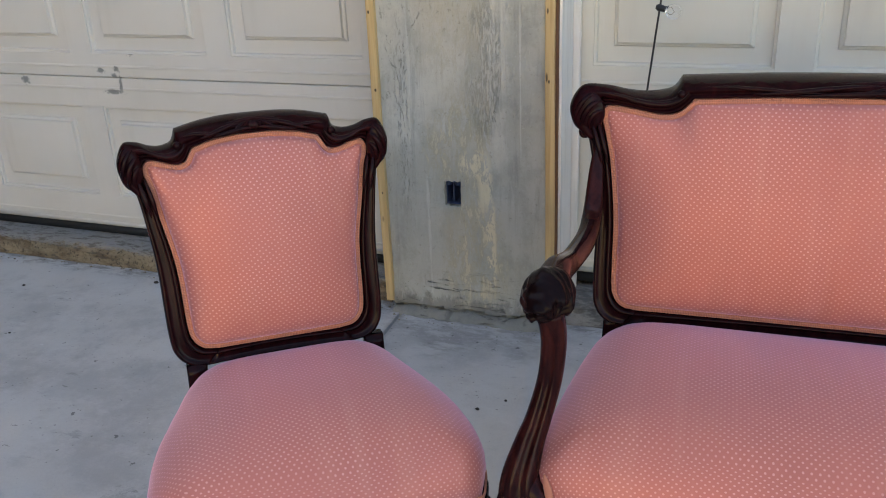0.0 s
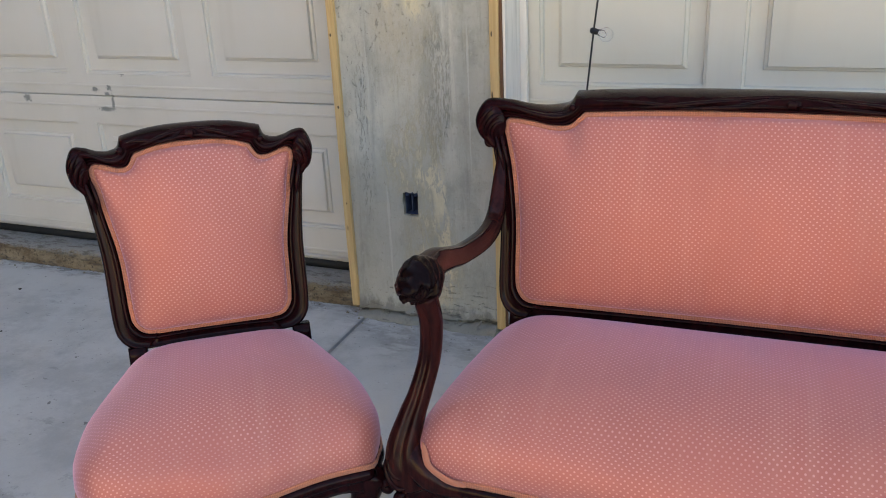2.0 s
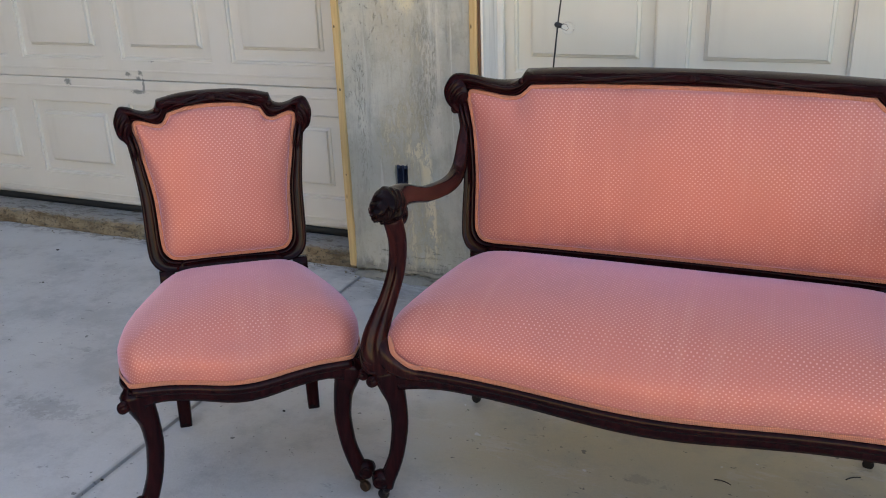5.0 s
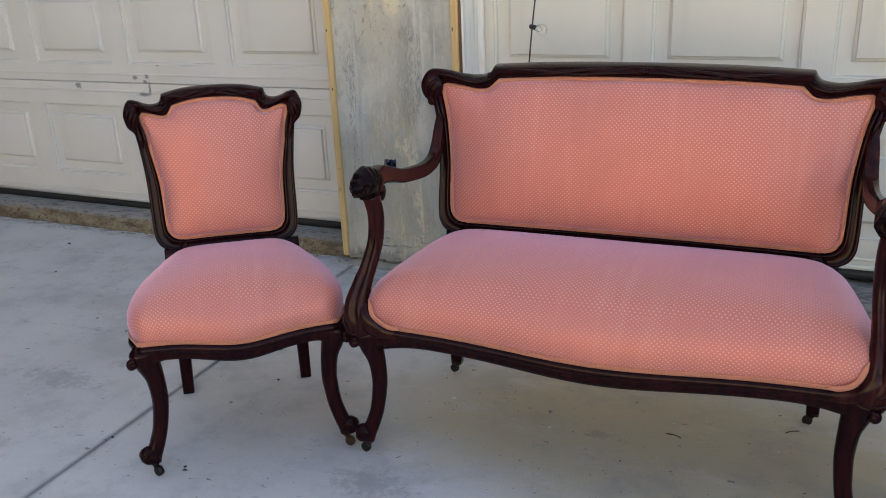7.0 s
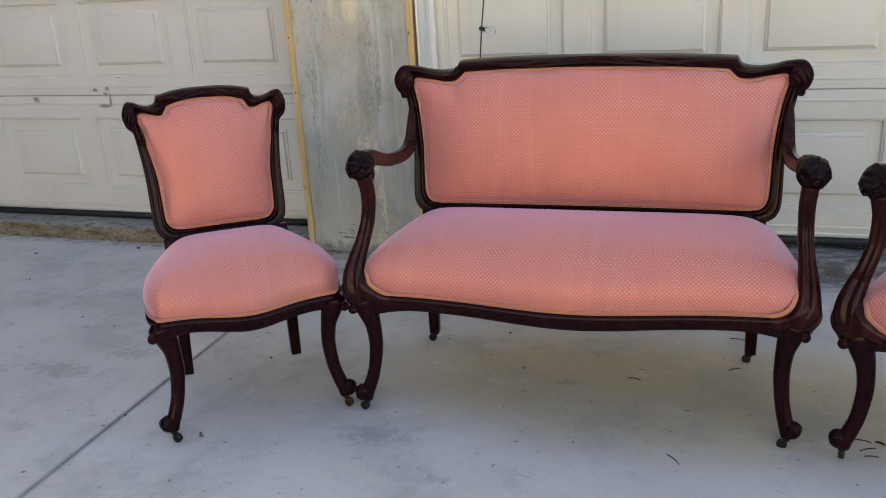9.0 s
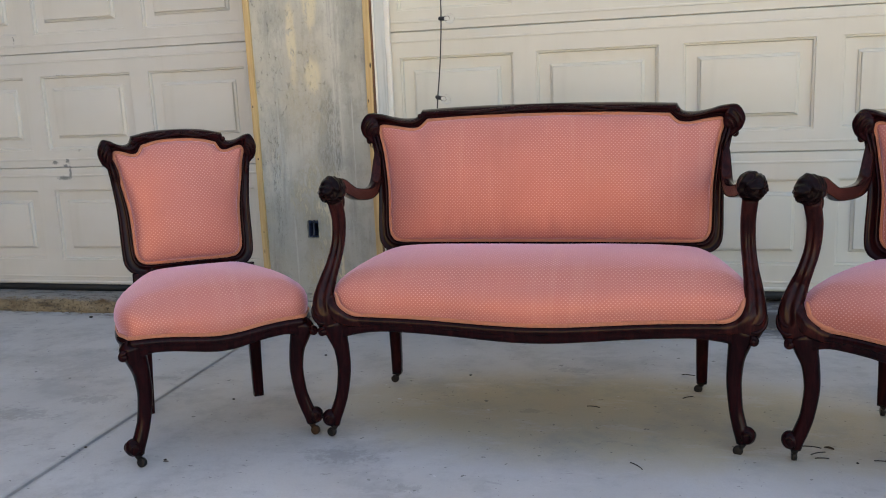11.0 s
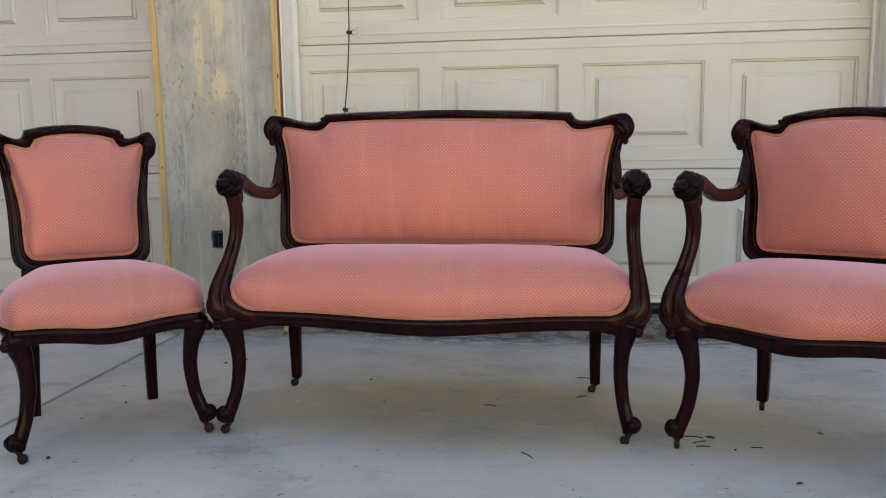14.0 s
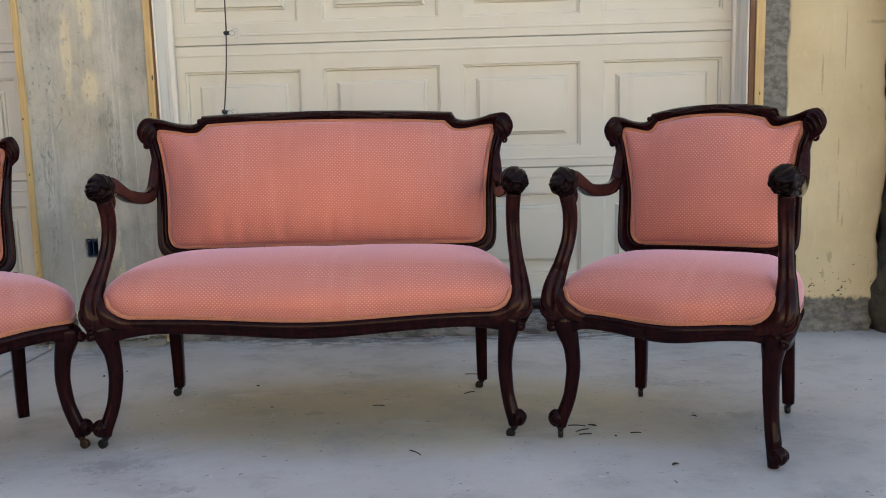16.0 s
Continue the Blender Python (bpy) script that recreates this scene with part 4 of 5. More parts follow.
def inset_loop(loop, d):
    """Moves a closed (x, z) loop inwards by d."""
    n = len(loop)
    area = sum(loop[i][0] * loop[(i + 1) % n][1] - loop[(i + 1) % n][0] * loop[i][1] for i in range(n))
    sg = 1 if area > 0 else -1
    out = []
    for i in range(n):
        a, b = Vector(loop[i - 2]), Vector(loop[(i + 2) % n])
        t = (b - a).normalized()
        out.append((loop[i][0] - sg * t.y * d, loop[i][1] + sg * t.x * d))
    return out


def even_loop(loop, n):
    """Resamples a closed loop evenly."""
    pts = [Vector(p) for p in loop] + [Vector(loop[0])]
    acc = [0.0]
    for a, b in zip(pts, pts[1:]):
        acc.append(acc[-1] + (b - a).length)
    out = []
    k = 0
    for i in range(n):
        d = acc[-1] * i / n
        while acc[k + 1] < d:
            k += 1
        t = (d - acc[k]) / max(acc[k + 1] - acc[k], 1e-9)
        p = pts[k].lerp(pts[k + 1], t)
        out.append(tuple(p))
    return out


def pillow(loop, cell=0.008, turns=1500):
    """How far stuffing lifts a cloth held along a closed flat loop: 0 at the edge, 1 at the fullest place."""
    P = np.array(loop)
    lo, hi = P.min(0) - 2 * cell, P.max(0) + 2 * cell
    nx, ny = int((hi[0] - lo[0]) / cell) + 2, int((hi[1] - lo[1]) / cell) + 2
    gx, gy = np.meshgrid(lo[0] + cell * np.arange(nx), lo[1] + cell * np.arange(ny), indexing="ij")
    inside = np.zeros(gx.shape, bool)
    for (ax, ay), (bx, by) in zip(P, np.roll(P, -1, 0)):
        if ay != by:
            inside ^= ((ay > gy) != (by > gy)) & (gx < (bx - ax) * (gy - ay) / (by - ay) + ax)
    f = np.zeros(gx.shape)
    for _ in range(turns):
        g = 0.25 * (np.roll(f, 1, 0) + np.roll(f, -1, 0) + np.roll(f, 1, 1) + np.roll(f, -1, 1)) + cell * cell
        f = np.where(inside, g, 0.0)
    f /= f.max()

    def at(x, y):
        u, v = (x - lo[0]) / cell, (y - lo[1]) / cell
        i, j = min(max(int(u), 0), nx - 2), min(max(int(v), 0), ny - 2)
        a, b = u - i, v - j
        return float((f[i, j] * (1 - a) + f[i + 1, j] * a) * (1 - b) + (f[i, j + 1] * (1 - a) + f[i + 1, j + 1] * a) * b)

    return at


def gimp_strip(loop3, inward, out, width, height):
    """A raised braid along a closed loop of 3D points."""
    n = len(loop3)
    rings, uvs = [], []
    acc = 0.0
    prof = [(0.0, 0.0), (0.08, 0.8), (0.3, 1.0), (0.5, 0.75), (0.7, 1.0), (0.92, 0.8), (1.0, 0.0)]
    for i in range(n + 1):
        p, q, o = Vector(loop3[i % n]), Vector(inward[i % n]), Vector(out[i % n])
        if i:
            acc += (p - Vector(loop3[(i - 1) % n])).length
        rings.append([p + q * (width * s) + o * (height * h) for s, h in prof])
        uvs.append([(acc, width * s) for s, h in prof])
    return rings_mesh(rings, False, False, None, uvs)


def build_back(parent, Xs, ear, xn, z_of, rise, depth, folds, LEAN=0.044, stout=0.0):
    h = back_half(Xs, ear, xn, z_of, rise, stout)
    for m in (1, -1):
        part("stile", rings_mesh(frame_rings(*h["b"], depth, m)), WOOD, parent)
    # lower rail
    zi, zo = h["b"][0][0][1], h["b"][1][0][1]
    xi, xo = h["b"][0][0][0], h["b"][1][0][0]
    n = 24
    inn = [(xi * (1 - 2 * i / n), zi + 0.004 * math.sin(math.pi * i / n)) for i in range(n + 1)]
    outn = [(xo * (1 - 2 * i / n), zo + 0.004 * math.sin(math.pi * i / n)) for i in range(n + 1)]
    part("lower_rail", rings_mesh(frame_rings(inn, outn, depth)), WOOD, parent)
    # crest rail, from ear to ear
    swell = lambda f: 1 + 0.75 * math.exp(-((f - 0.28) / 0.18) ** 2)  # noqa: E731
    ramp = lambda f: LEAN * min(1.0, max(0.0, (f - 0.40) / 0.42)) ** 1.2  # noqa: E731
    right = frame_rings(*h["c"], depth, 1, swell, ramp, ROLL)
    top_r = frame_rings(*h["d"], depth, 1, lambda f: 1.0, lambda f: LEAN, ROLL)
    left = [[(-x, y, z) for x, y, z in ring] for ring in right][::-1]
    top_l = [[(-x, y, z) for x, y, z in ring] for ring in top_r][::-1]
    crest = part("crest_rail", rings_mesh(right + top_r[1:] + top_l[1:] + left[1:]), WOOD_CREST, parent, "carved crest rail with scrolled ears")
    # carved ears: a rolled leaf on each corner
    ic, oc = h["c"]
    for m in (1, -1):
        bm = bmesh.new()
        k = ear / 0.06
        # leaf lines that sweep from the crest round the ear and down
        def line(n0, n1, o0, o1, w, out):
            pts = []
            for i in range(n0, n1 + 1):
                f = (i - n0) / (n1 - n0)
                off = o0 + (o1 - o0) * f
                (x1, z1), (x2, z2) = oc[i], ic[i]
                x, z = x1 + (x2 - x1) * off, z1 + (z2 - z1) * off
                rise_ = 0.0125 * swell(i / (len(oc) - 1)) * (1 - (2 * abs(off - 0.30)) ** 2)
                pts.append((m * x, depth(z) - rise_ + ramp(i / (len(oc) - 1)) * rolled(off) + out, z))
            c = len(pts)
            sweep(pts, [(w * math.sin(math.pi * (0.05 + 0.9 * i / (c - 1))) ** 0.7, 0.8 * w * math.sin(math.pi * (0.05 + 0.9 * i / (c - 1))) ** 0.7) for i in range(c)], 8, (0, 1, 0), 1.0, bm)

        # the lobe of the ear, with leaf folds wrapped round it
        ex, ez, rx, ry, rz = Xs + 0.025 * k, z_of(0.865), 0.032 * k, 0.018, 0.040
        ey = depth(ez) - 0.006
        u, v = 40, 16
        rings = []
        for i in range(1, v):
            q = 0.5 * math.pi * i / v
            ring = []
            for j in range(u):
                a = 2 * math.pi * j / u
                away = math.hypot(math.sin(q) * math.cos(a) + 0.85, math.sin(q) * math.sin(a) + 0.60)
                fold = 0.5 + 0.5 * math.cos(2 * math.pi * 2.3 * away)
                d = 1 - 0.16 * fold ** 2.5 * (1 - math.sin(q) ** 8)
                ring.append((m * (ex + rx * math.sin(q) * math.cos(a)), ey - ry * math.cos(q) * d, ez + rz * math.sin(q) * math.sin(a)))
            rings.append(ring)
        rings_mesh(rings, True, True, bm)
        for r0, a0, a1, w in ((0.70, 1.75, -0.35, 0.0046), (1.12, 1.62, -0.22, 0.0056), (1.56, 1.28, 0.02, 0.0052)):
            pts, sz = [], []
            for i in range(21):
                f = i / 20
                a = a0 + (a1 - a0) * f
                cx, cz = r0 * math.cos(a) - 0.85, r0 * math.sin(a) - 0.60
                out = min(1.0, cx * cx + cz * cz)
                pts.append((m * (ex + rx * cx), ey - ry * math.sqrt(max(0.02, 1 - out)) * 0.97 + 0.0012, ez + rz * cz))
                g = math.sin(math.pi * (0.04 + 0.90 * f)) ** 0.8
                sz.append((w * g, w * g))
            sweep(pts, sz, 8, (0, 1, 0), 1.0, bm)
        line(16, 39, 0.30, 0.62, 0.0056, 0.0015)
        # little curl under the ear
        if ear > 0.05:
            pts = [(m * (Xs + 0.030 * k + 0.007 * math.cos(a)), depth(z_of(0.82)) + 0.006, z_of(0.824) + 0.008 * math.sin(a)) for a in [2.2 - 4.4 * i / 11 for i in range(12)]]
            sweep(pts, [(0.0055 * (1 - 0.3 * i / 11),) * 2 for i in range(12)], 8, (0, 1, 0), 1.0, bm)
        # leaf that runs down the stile
        for dx, w in ((0.002, 0.0055), (-0.009, 0.0042)):
            pts = [(m * (Xs - 0.008 + dx + 0.022 * k * (1 - f) ** 1.3), depth(z_of(0.845 - 0.075 * f)) - 0.008 - 0.004 * math.sin(math.pi * f), z_of(0.845 - 0.075 * f)) for f in [i / 10 for i in range(11)]]
            sweep(pts, [(w * math.sin(math.pi * (0.1 + 0.88 * i / 10)) ** 0.8,) * 2 for i in range(11)], 8, (0, 1, 0), 1.0, bm)
        # rolled leaf along the dip, towards the raised crest
        n0, n1 = 14, 36
        for off, w in ((0.36, 0.0042),):
            pts = []
            for i in range(n0, n1 + 1):
                (x1, z1), (x2, z2) = oc[i], ic[i]
                x, z = x1 + (x2 - x1) * off, z1 + (z2 - z1) * off
                pts.append((m * x, depth(z) - 0.0115 + ramp(i / (len(oc) - 1)) * rolled(off), z))
            c = len(pts)
            sweep(pts, [(w * math.sin(math.pi * (0.06 + 0.9 * i / (c - 1))) ** 0.7,) * 2 for i in range(c)], 8, (0, 1, 0), 1.0, bm)
        ball(bm, (m * (xn - 0.003), depth(z_of(0.900)) - 0.006, z_of(0.900)), (0.0075, 0.0075, 0.0075), 12, 8)
        part("scroll_ear", bm, WOOD, parent, "carved scroll and leaf on the corner")
    # carved spray along the crest
    di, do = h["d"]

    def face(x, s01):
        """A point on the crest's face: s01 from its lower (0) to its upper edge (1)."""
        q = min(len(di) - 1, max(0, int(round((1 - abs(x) / xn) * (len(di) - 1)))))
        zi, zo = di[q][1], do[q][1]
        z = zi + (zo - zi) * s01
        return (x, depth(z) + LEAN * rolled(1 - s01) - 0.0100, z)

    for m in (1, -1):
        for xa, xb, sa, sb, w in ((0.90, 0.42, 0.62, 0.30, 0.0042), (0.70, 0.16, 0.26, 0.66, 0.0050), (0.52, 0.02, 0.18, 0.40, 0.0048), (0.36, -0.06, 0.72, 0.86, 0.0040), (0.30, 0.05, 0.34, 0.74, 0.0040)):
            c = 19
            pts = [face(m * xn * (xa + (xb - xa) * f), sa + (sb - sa) * (0.5 - 0.5 * math.cos(math.pi * f))) for f in [i / (c - 1) for i in range(c)]]
            part("carved_leaf", sweep(pts, [(w * math.sin(math.pi * (0.04 + 0.92 * i / (c - 1))) ** 0.8,) * 2 for i in range(c)], 8, (0, 1, 0)), WOOD, crest)
    bm = bmesh.new()
    ball(bm, face(0, 0.5), (0.013, 0.006, 0.008), 20, 9, lambda th, ph: 1 + 0.18 * math.cos(5 * ph))
    part("rosette", bm, WOOD, crest)
    # upholstery: braid, then the padded panel
    loop = [(x, z) for x, z in h["b"][0]] + [(x, z) for x, z in h["c"][0][1:]] + [(x, z) for x, z in h["d"][0][1:]]
    loop = loop + [(-x, z) for x, z in loop[-2::-1]]
    nn = 420 if Xs > 0.4 else 220
    loop = even_loop(loop, nn)
    lift = 0.003
    ring0 = [(x, depth(z) + lift, z) for x, z in loop]
    ins = inset_loop(loop, 1.0)
    inward = [Vector((b[0] - a[0], depth(b[1]) - depth(a[1]), b[1] - a[1])) for a, b in zip(loop, ins)]
    part("back_braid", gimp_strip(ring0, inward, [(0, -1, 0.2)] * nn, 0.0105, 0.0035), GIMP, parent, "tan woven braid round the back pad")
    edge = inset_loop(loop, 0.0088)
    zc = sum(z for x, z in edge) / nn
    top = max(z for x, z in edge)
    bot = min(z for x, z in edge)
    core = max(0.0, (Xs - 0.04) - (top - bot) * 0.5)
    rings, uvs = [], []
    steps = 22
    bulge = 0.056 if Xs < 0.4 else 0.060
    swelling = 0.52 if Xs < 0.4 else 0.62
    lift_at = pillow(edge)
    for k in range(steps):
        s = (0.94 if core > 0.05 else 0.86) * (k / (steps - 1)) ** 1.5
        ring = []
        for x, z in edge:
            qx = max(-core, min(core, x * core / max(Xs - 0.04, 1e-6)))
            px, pz = x + (qx - x) * s, z + (zc - z) * s
            hgt = bulge * max(0.0, lift_at(px, pz)) ** swelling if k else 0.0
            if folds:
                w = math.exp(-((pz - bot - 0.02) / 0.065) ** 2)
                hgt -= w * 0.0055 * sum((0.6 + 0.4 * math.sin(fx * 37)) * math.exp(-((px - fx) / 0.014) ** 2) for fx in folds) * min(1, s * 8)
            for e in (-1, 1):
                hgt -= 0.0075 * math.exp(-((px - e * (xn + 0.004)) / 0.020) ** 2 - ((pz - z_of(0.852)) / 0.045) ** 2) * min(1, s * 6)
            hgt += 0.003 * noise.noise(Vector((px * 6, 0, pz * 6))) * min(1, s * 4)
            hgt += 0.0007 * noise.noise(Vector((px * 34, 4.0, pz * 2.2))) * min(1, s * 4) * (1.0 if folds else 0.5)
            ring.append((px, depth(pz) + 0.002 - hgt, pz))
        rings.append(ring)
        uvs.append([(x, z * 1.02) for x, y, z in ring] + [(ring[0][0], ring[0][2] * 1.02)])
    part("back_pad", welded(rings_mesh(rings, True, False, None, uvs), 3), FABRIC, parent, "salmon pink dotted satin back pad")
    # plain cloth behind the pad
    bm = bmesh.new()
    outl = [bm.verts.new((x, depth(z) + 0.024, z)) for x, z in loop]
    bm.faces.new(outl)
    part("back_lining", bm, FABRIC, parent)


def bow_back(parent, half, amount):
    """Curves a finished back in plan, so that its middle stands further from the sitter."""
    for ob in [*parent.children, *[q for c in parent.children for q in c.children]]:
        for v in ob.data.vertices:
            v.co.y += amount * max(0.0, 1 - (v.co.x / half) ** 2)


def seat_loop(fw, bw, fy, by, bulge, n=180, full=0.0):
    """Plan of the seat: serpentine front, straight sides, rounded corners."""
    pts = []
    m = 40
    for i in range(m + 1):
        u = -1 + 2 * i / m
        pts.append((fw * u, fy - bulge * (0.5 + 0.5 * math.cos(math.pi * u)) + bulge * 0.28 * math.sin(math.pi * abs(u)) ** 2))
    pts[0] = (-fw + 0.006, fy + 0.004)
    pts[-1] = (fw - 0.006, fy + 0.004)
    side = catmull([(fw - 0.002, fy + 0.016, 0), (fw + 0.004 + full * 0.6, fy + 0.07, 0), (fw + 0.45 * (bw - fw) + 0.010 + full, fy + (by - fy) * 0.45, 0), (bw + 0.008, by - 0.10, 0), (bw - 0.012, by - 0.035, 0), (bw - 0.045, by - 0.008, 0), (bw - 0.09, by, 0)], 30)
    pts += [(p.x, p.y) for p in side]
    pts += [(-x, y) for x, y in pts[:m:-1]]
    return even_loop(pts, n)


def build_seat(parent, fw, bw, fy, by, bulge, rail_z, crown, dip, ease=1, full=0.0, mat=FABRIC):
    """Seat rails, braid and the domed cushion. rail_z: height of the rail's top at the front corners."""
    n = 200 if fw > 0.4 else 150
    loop = seat_loop(fw, bw, fy, by, bulge, n, full)

    def top(x, y):
        f = max(0.0, min(1.0, (y - fy) / (by - fy)))
        return rail_z - dip * math.exp(-((x / fw) / 0.5) ** 2) * (1 - f) + 0.030 * f

    # cushion
    rings, uvs = [], []
    cy = fy + (by - fy) * 0.62
    prof = [(0.0, 0.0, 0.0), (-0.007, 0.10, 0.0), (-0.011, 0.22, 0.0), (-0.011, 0.34, 0.0), (-0.006, 0.45, 0.0), (0.004, 0.55, 0.0), (0.020, 0.64, 0.0), (0.042, 0.72, 0.0)]
    core = max(0.0, fw - (by - fy) * 0.5)
    H = crown - rail_z
    def rounded(times):
        q = loop
        for _ in range(times):
            q = [((q[i - 1][0] + q[(i + 1) % n][0] + 2 * q[i][0]) / 4, (q[i - 1][1] + q[(i + 1) % n][1] + 2 * q[i][1]) / 4) for i in range(n)]
        return q

    low_loop, high_loop = rounded(ease), rounded(16)

    def eased(hh):
        f = max(0.0, min(1.0, (hh - 0.34) / 0.30))
        g = min(1.0, hh / 0.30)
        low = [(p[0] + (q[0] - p[0]) * g, p[1] + (q[1] - p[1]) * g) for p, q in zip(loop, low_loop)]
        return [(p[0] + (q[0] - p[0]) * f, p[1] + (q[1] - p[1]) * f) for p, q in zip(low, high_loop)]

    ins_cache = [inset_loop(eased(hh), d) for d, hh, _ in prof]
    for k, (d, hh, _) in enumerate(prof):
        ring = []
        for i in range(n):
            x, y = ins_cache[k][i]
            back = max(0.0, min(1.0, (loop[i][1] - fy) / (by - fy)))
            hloc = H * (1 - 0.12 * back)
            z = top(*loop[i]) + hloc * hh
            pull = 0.0022 * noise.noise(Vector((x * 26, y * 26, 7.0))) * math.sin(math.pi * min(1.0, hh / 0.72))
            o = Vector((loop[i][0], loop[i][1] - cy, 0)).normalized()
            ring.append(Vector((x, y, z)) + o * pull)
        rings.append(ring)
    last = rings[-1]
    steps = 18
    lift_at = pillow([(p.x, p.y) for p in last])
    for k in range(1, steps + 1):
        s = 0.94 * k / steps
        ring = []
        for i in range(n):
            p = last[i]
            qx = max(-core, min(core, p.x * core / max(fw - 0.03, 1e-6)))
            x = p.x + (qx - p.x) * s
            y = p.y + (cy - p.y) * s
            f = max(0.0, min(1.0, (y - fy) / (by - fy)))
            low = top(x, y) + H * (1 - 0.12 * f) * prof[-1][1]
            z = low + (crown - low) * max(0.0, lift_at(x, y)) ** 0.72 + 0.003 * noise.noise(Vector((x * 5, y * 5, 2))) * s
            ring.append(Vector((x, y, z)))
        rings.append(ring)
    # cloth coordinates: flat on top, carried on over the edge along the surface
    for k, ring in enumerate(rings):
        row = []
        for i in range(n):
            if k >= len(prof) - 1:
                row.append((ring[i].x, ring[i].y))
            else:
                d = sum((rings[q][i] - rings[q + 1][i]).length for q in range(k, len(prof) - 1))
                a, b = ins_cache[0][i], ins_cache[-1][i]
                o = Vector((a[0] - b[0], a[1] - b[1])).normalized()
                row.append((last[i].x + o.x * d, last[i].y + o.y * d))
        uvs.append(row + [row[0]])
    part("seat_cushion", welded(rings_mesh(rings, True, False, None, uvs), 4), mat, parent, "domed seat in dusty pink dotted satin")
    # braid along the foot of the cushion
    out = inset_loop(loop, -1.0)
    outward = [Vector((b[0] - a[0], b[1] - a[1], 0)).normalized() for a, b in zip(loop, out)]
    g0 = [(x + o.x * 0.0015, y + o.y * 0.0015, top(x, y) - 0.002) for (x, y), o in zip(loop, outward)]
    part("seat_braid", gimp_strip(g0, [Vector((0, 0, 1)) + o * 0.25 for o in outward], outward, 0.012, 0.0042), GIMP, parent, "tan woven braid round the seat")

    # rails: front serpentine, two sides, back
    def rail(name, idx):
        rr = []
        for i in idx:
            x, y = loop[i % n]
            o = outward[i % n]
            t = top(x, y)
            f = max(0.0, min(1.0, (y - fy) / (by - fy)))
            hgt = 0.040 + 0.005 * math.exp(-((x / fw) / 0.35) ** 2) * (1 - f) + 0.030 * (max(0, abs(x / fw) - 0.70) / 0.30) ** 2 * max(0.0, 1 - 4 * f)
            pr = [(-0.030, 0.0), (0.003, 0.0), (0.008, -0.004), (0.0105, -0.012), (0.008, -0.020), (0.0025, -0.024), (0.0035, -0.030), (0.001, -hgt), (-0.010, -hgt - 0.003), (-0.030, -hgt)]
            rr.append([(x + o.x * a, y + o.y * a, t + b - 0.0015) for a, b in pr])
        part(name, rings_mesh(rr), WOOD, parent)

    start = min(range(n), key=lambda i: (loop[i][0] - (-fw)) ** 2 + (loop[i][1] - fy) ** 2)
    end = min(range(n), key=lambda i: (loop[i][0] - fw) ** 2 + (loop[i][1] - fy) ** 2)
    br = min(range(n), key=lambda i: (loop[i][0] - bw) ** 2 + (loop[i][1] - by) ** 2)
    bl = min(range(n), key=lambda i: (loop[i][0] + bw) ** 2 + (loop[i][1] - by) ** 2)

    def span(a, b):
        return list(range(a, b + 1)) if b > a else list(range(a, b + n + 1))

    rail("front_rail", span(start, end))
    rail("side_rail", span(end, br))
    rail("side_rail", span(bl, start))
    rail("back_rail", span(br, bl))


def caster(parent, x, y, top, turn, mat=IRON):
    """A small swivel caster: stem, fork and wheel."""
    dx, dy = 0.010 * math.cos(turn), 0.010 * math.sin(turn)
    bm = bmesh.new()
    sweep([(x, y, top + 0.006), (x, y, top - 0.002), (x, y, top - 0.006), (x + dx * 0.6, y + dy * 0.6, top - 0.012)], [(0.010, 0.010), (0.011, 0.011), (0.007, 0.007), (0.008, 0.008)], 10, (1, 0, 0), 1.0, bm)
    c = part("caster", bm, mat, parent, "small worn caster")
    bm = bmesh.new()
    r = 0.0135
    s = Vector((-math.sin(turn), math.cos(turn), 0))
    ctr = Vector((x + dx, y + dy, r - DROP))
    rings = []
    for w, k in ((-0.007, 0.72), (-0.006, 0.95), (0, 1.0), (0.006, 0.95), (0.007, 0.72)):
        rings.append([ctr + s * w + Vector((math.cos(turn) * math.cos(a), math.sin(turn) * math.cos(a), math.sin(a))) * r * k for a in [2 * math.pi * i / 14 for i in range(14)]])
    part("wheel", rings_mesh(rings), mat, c)
    return c


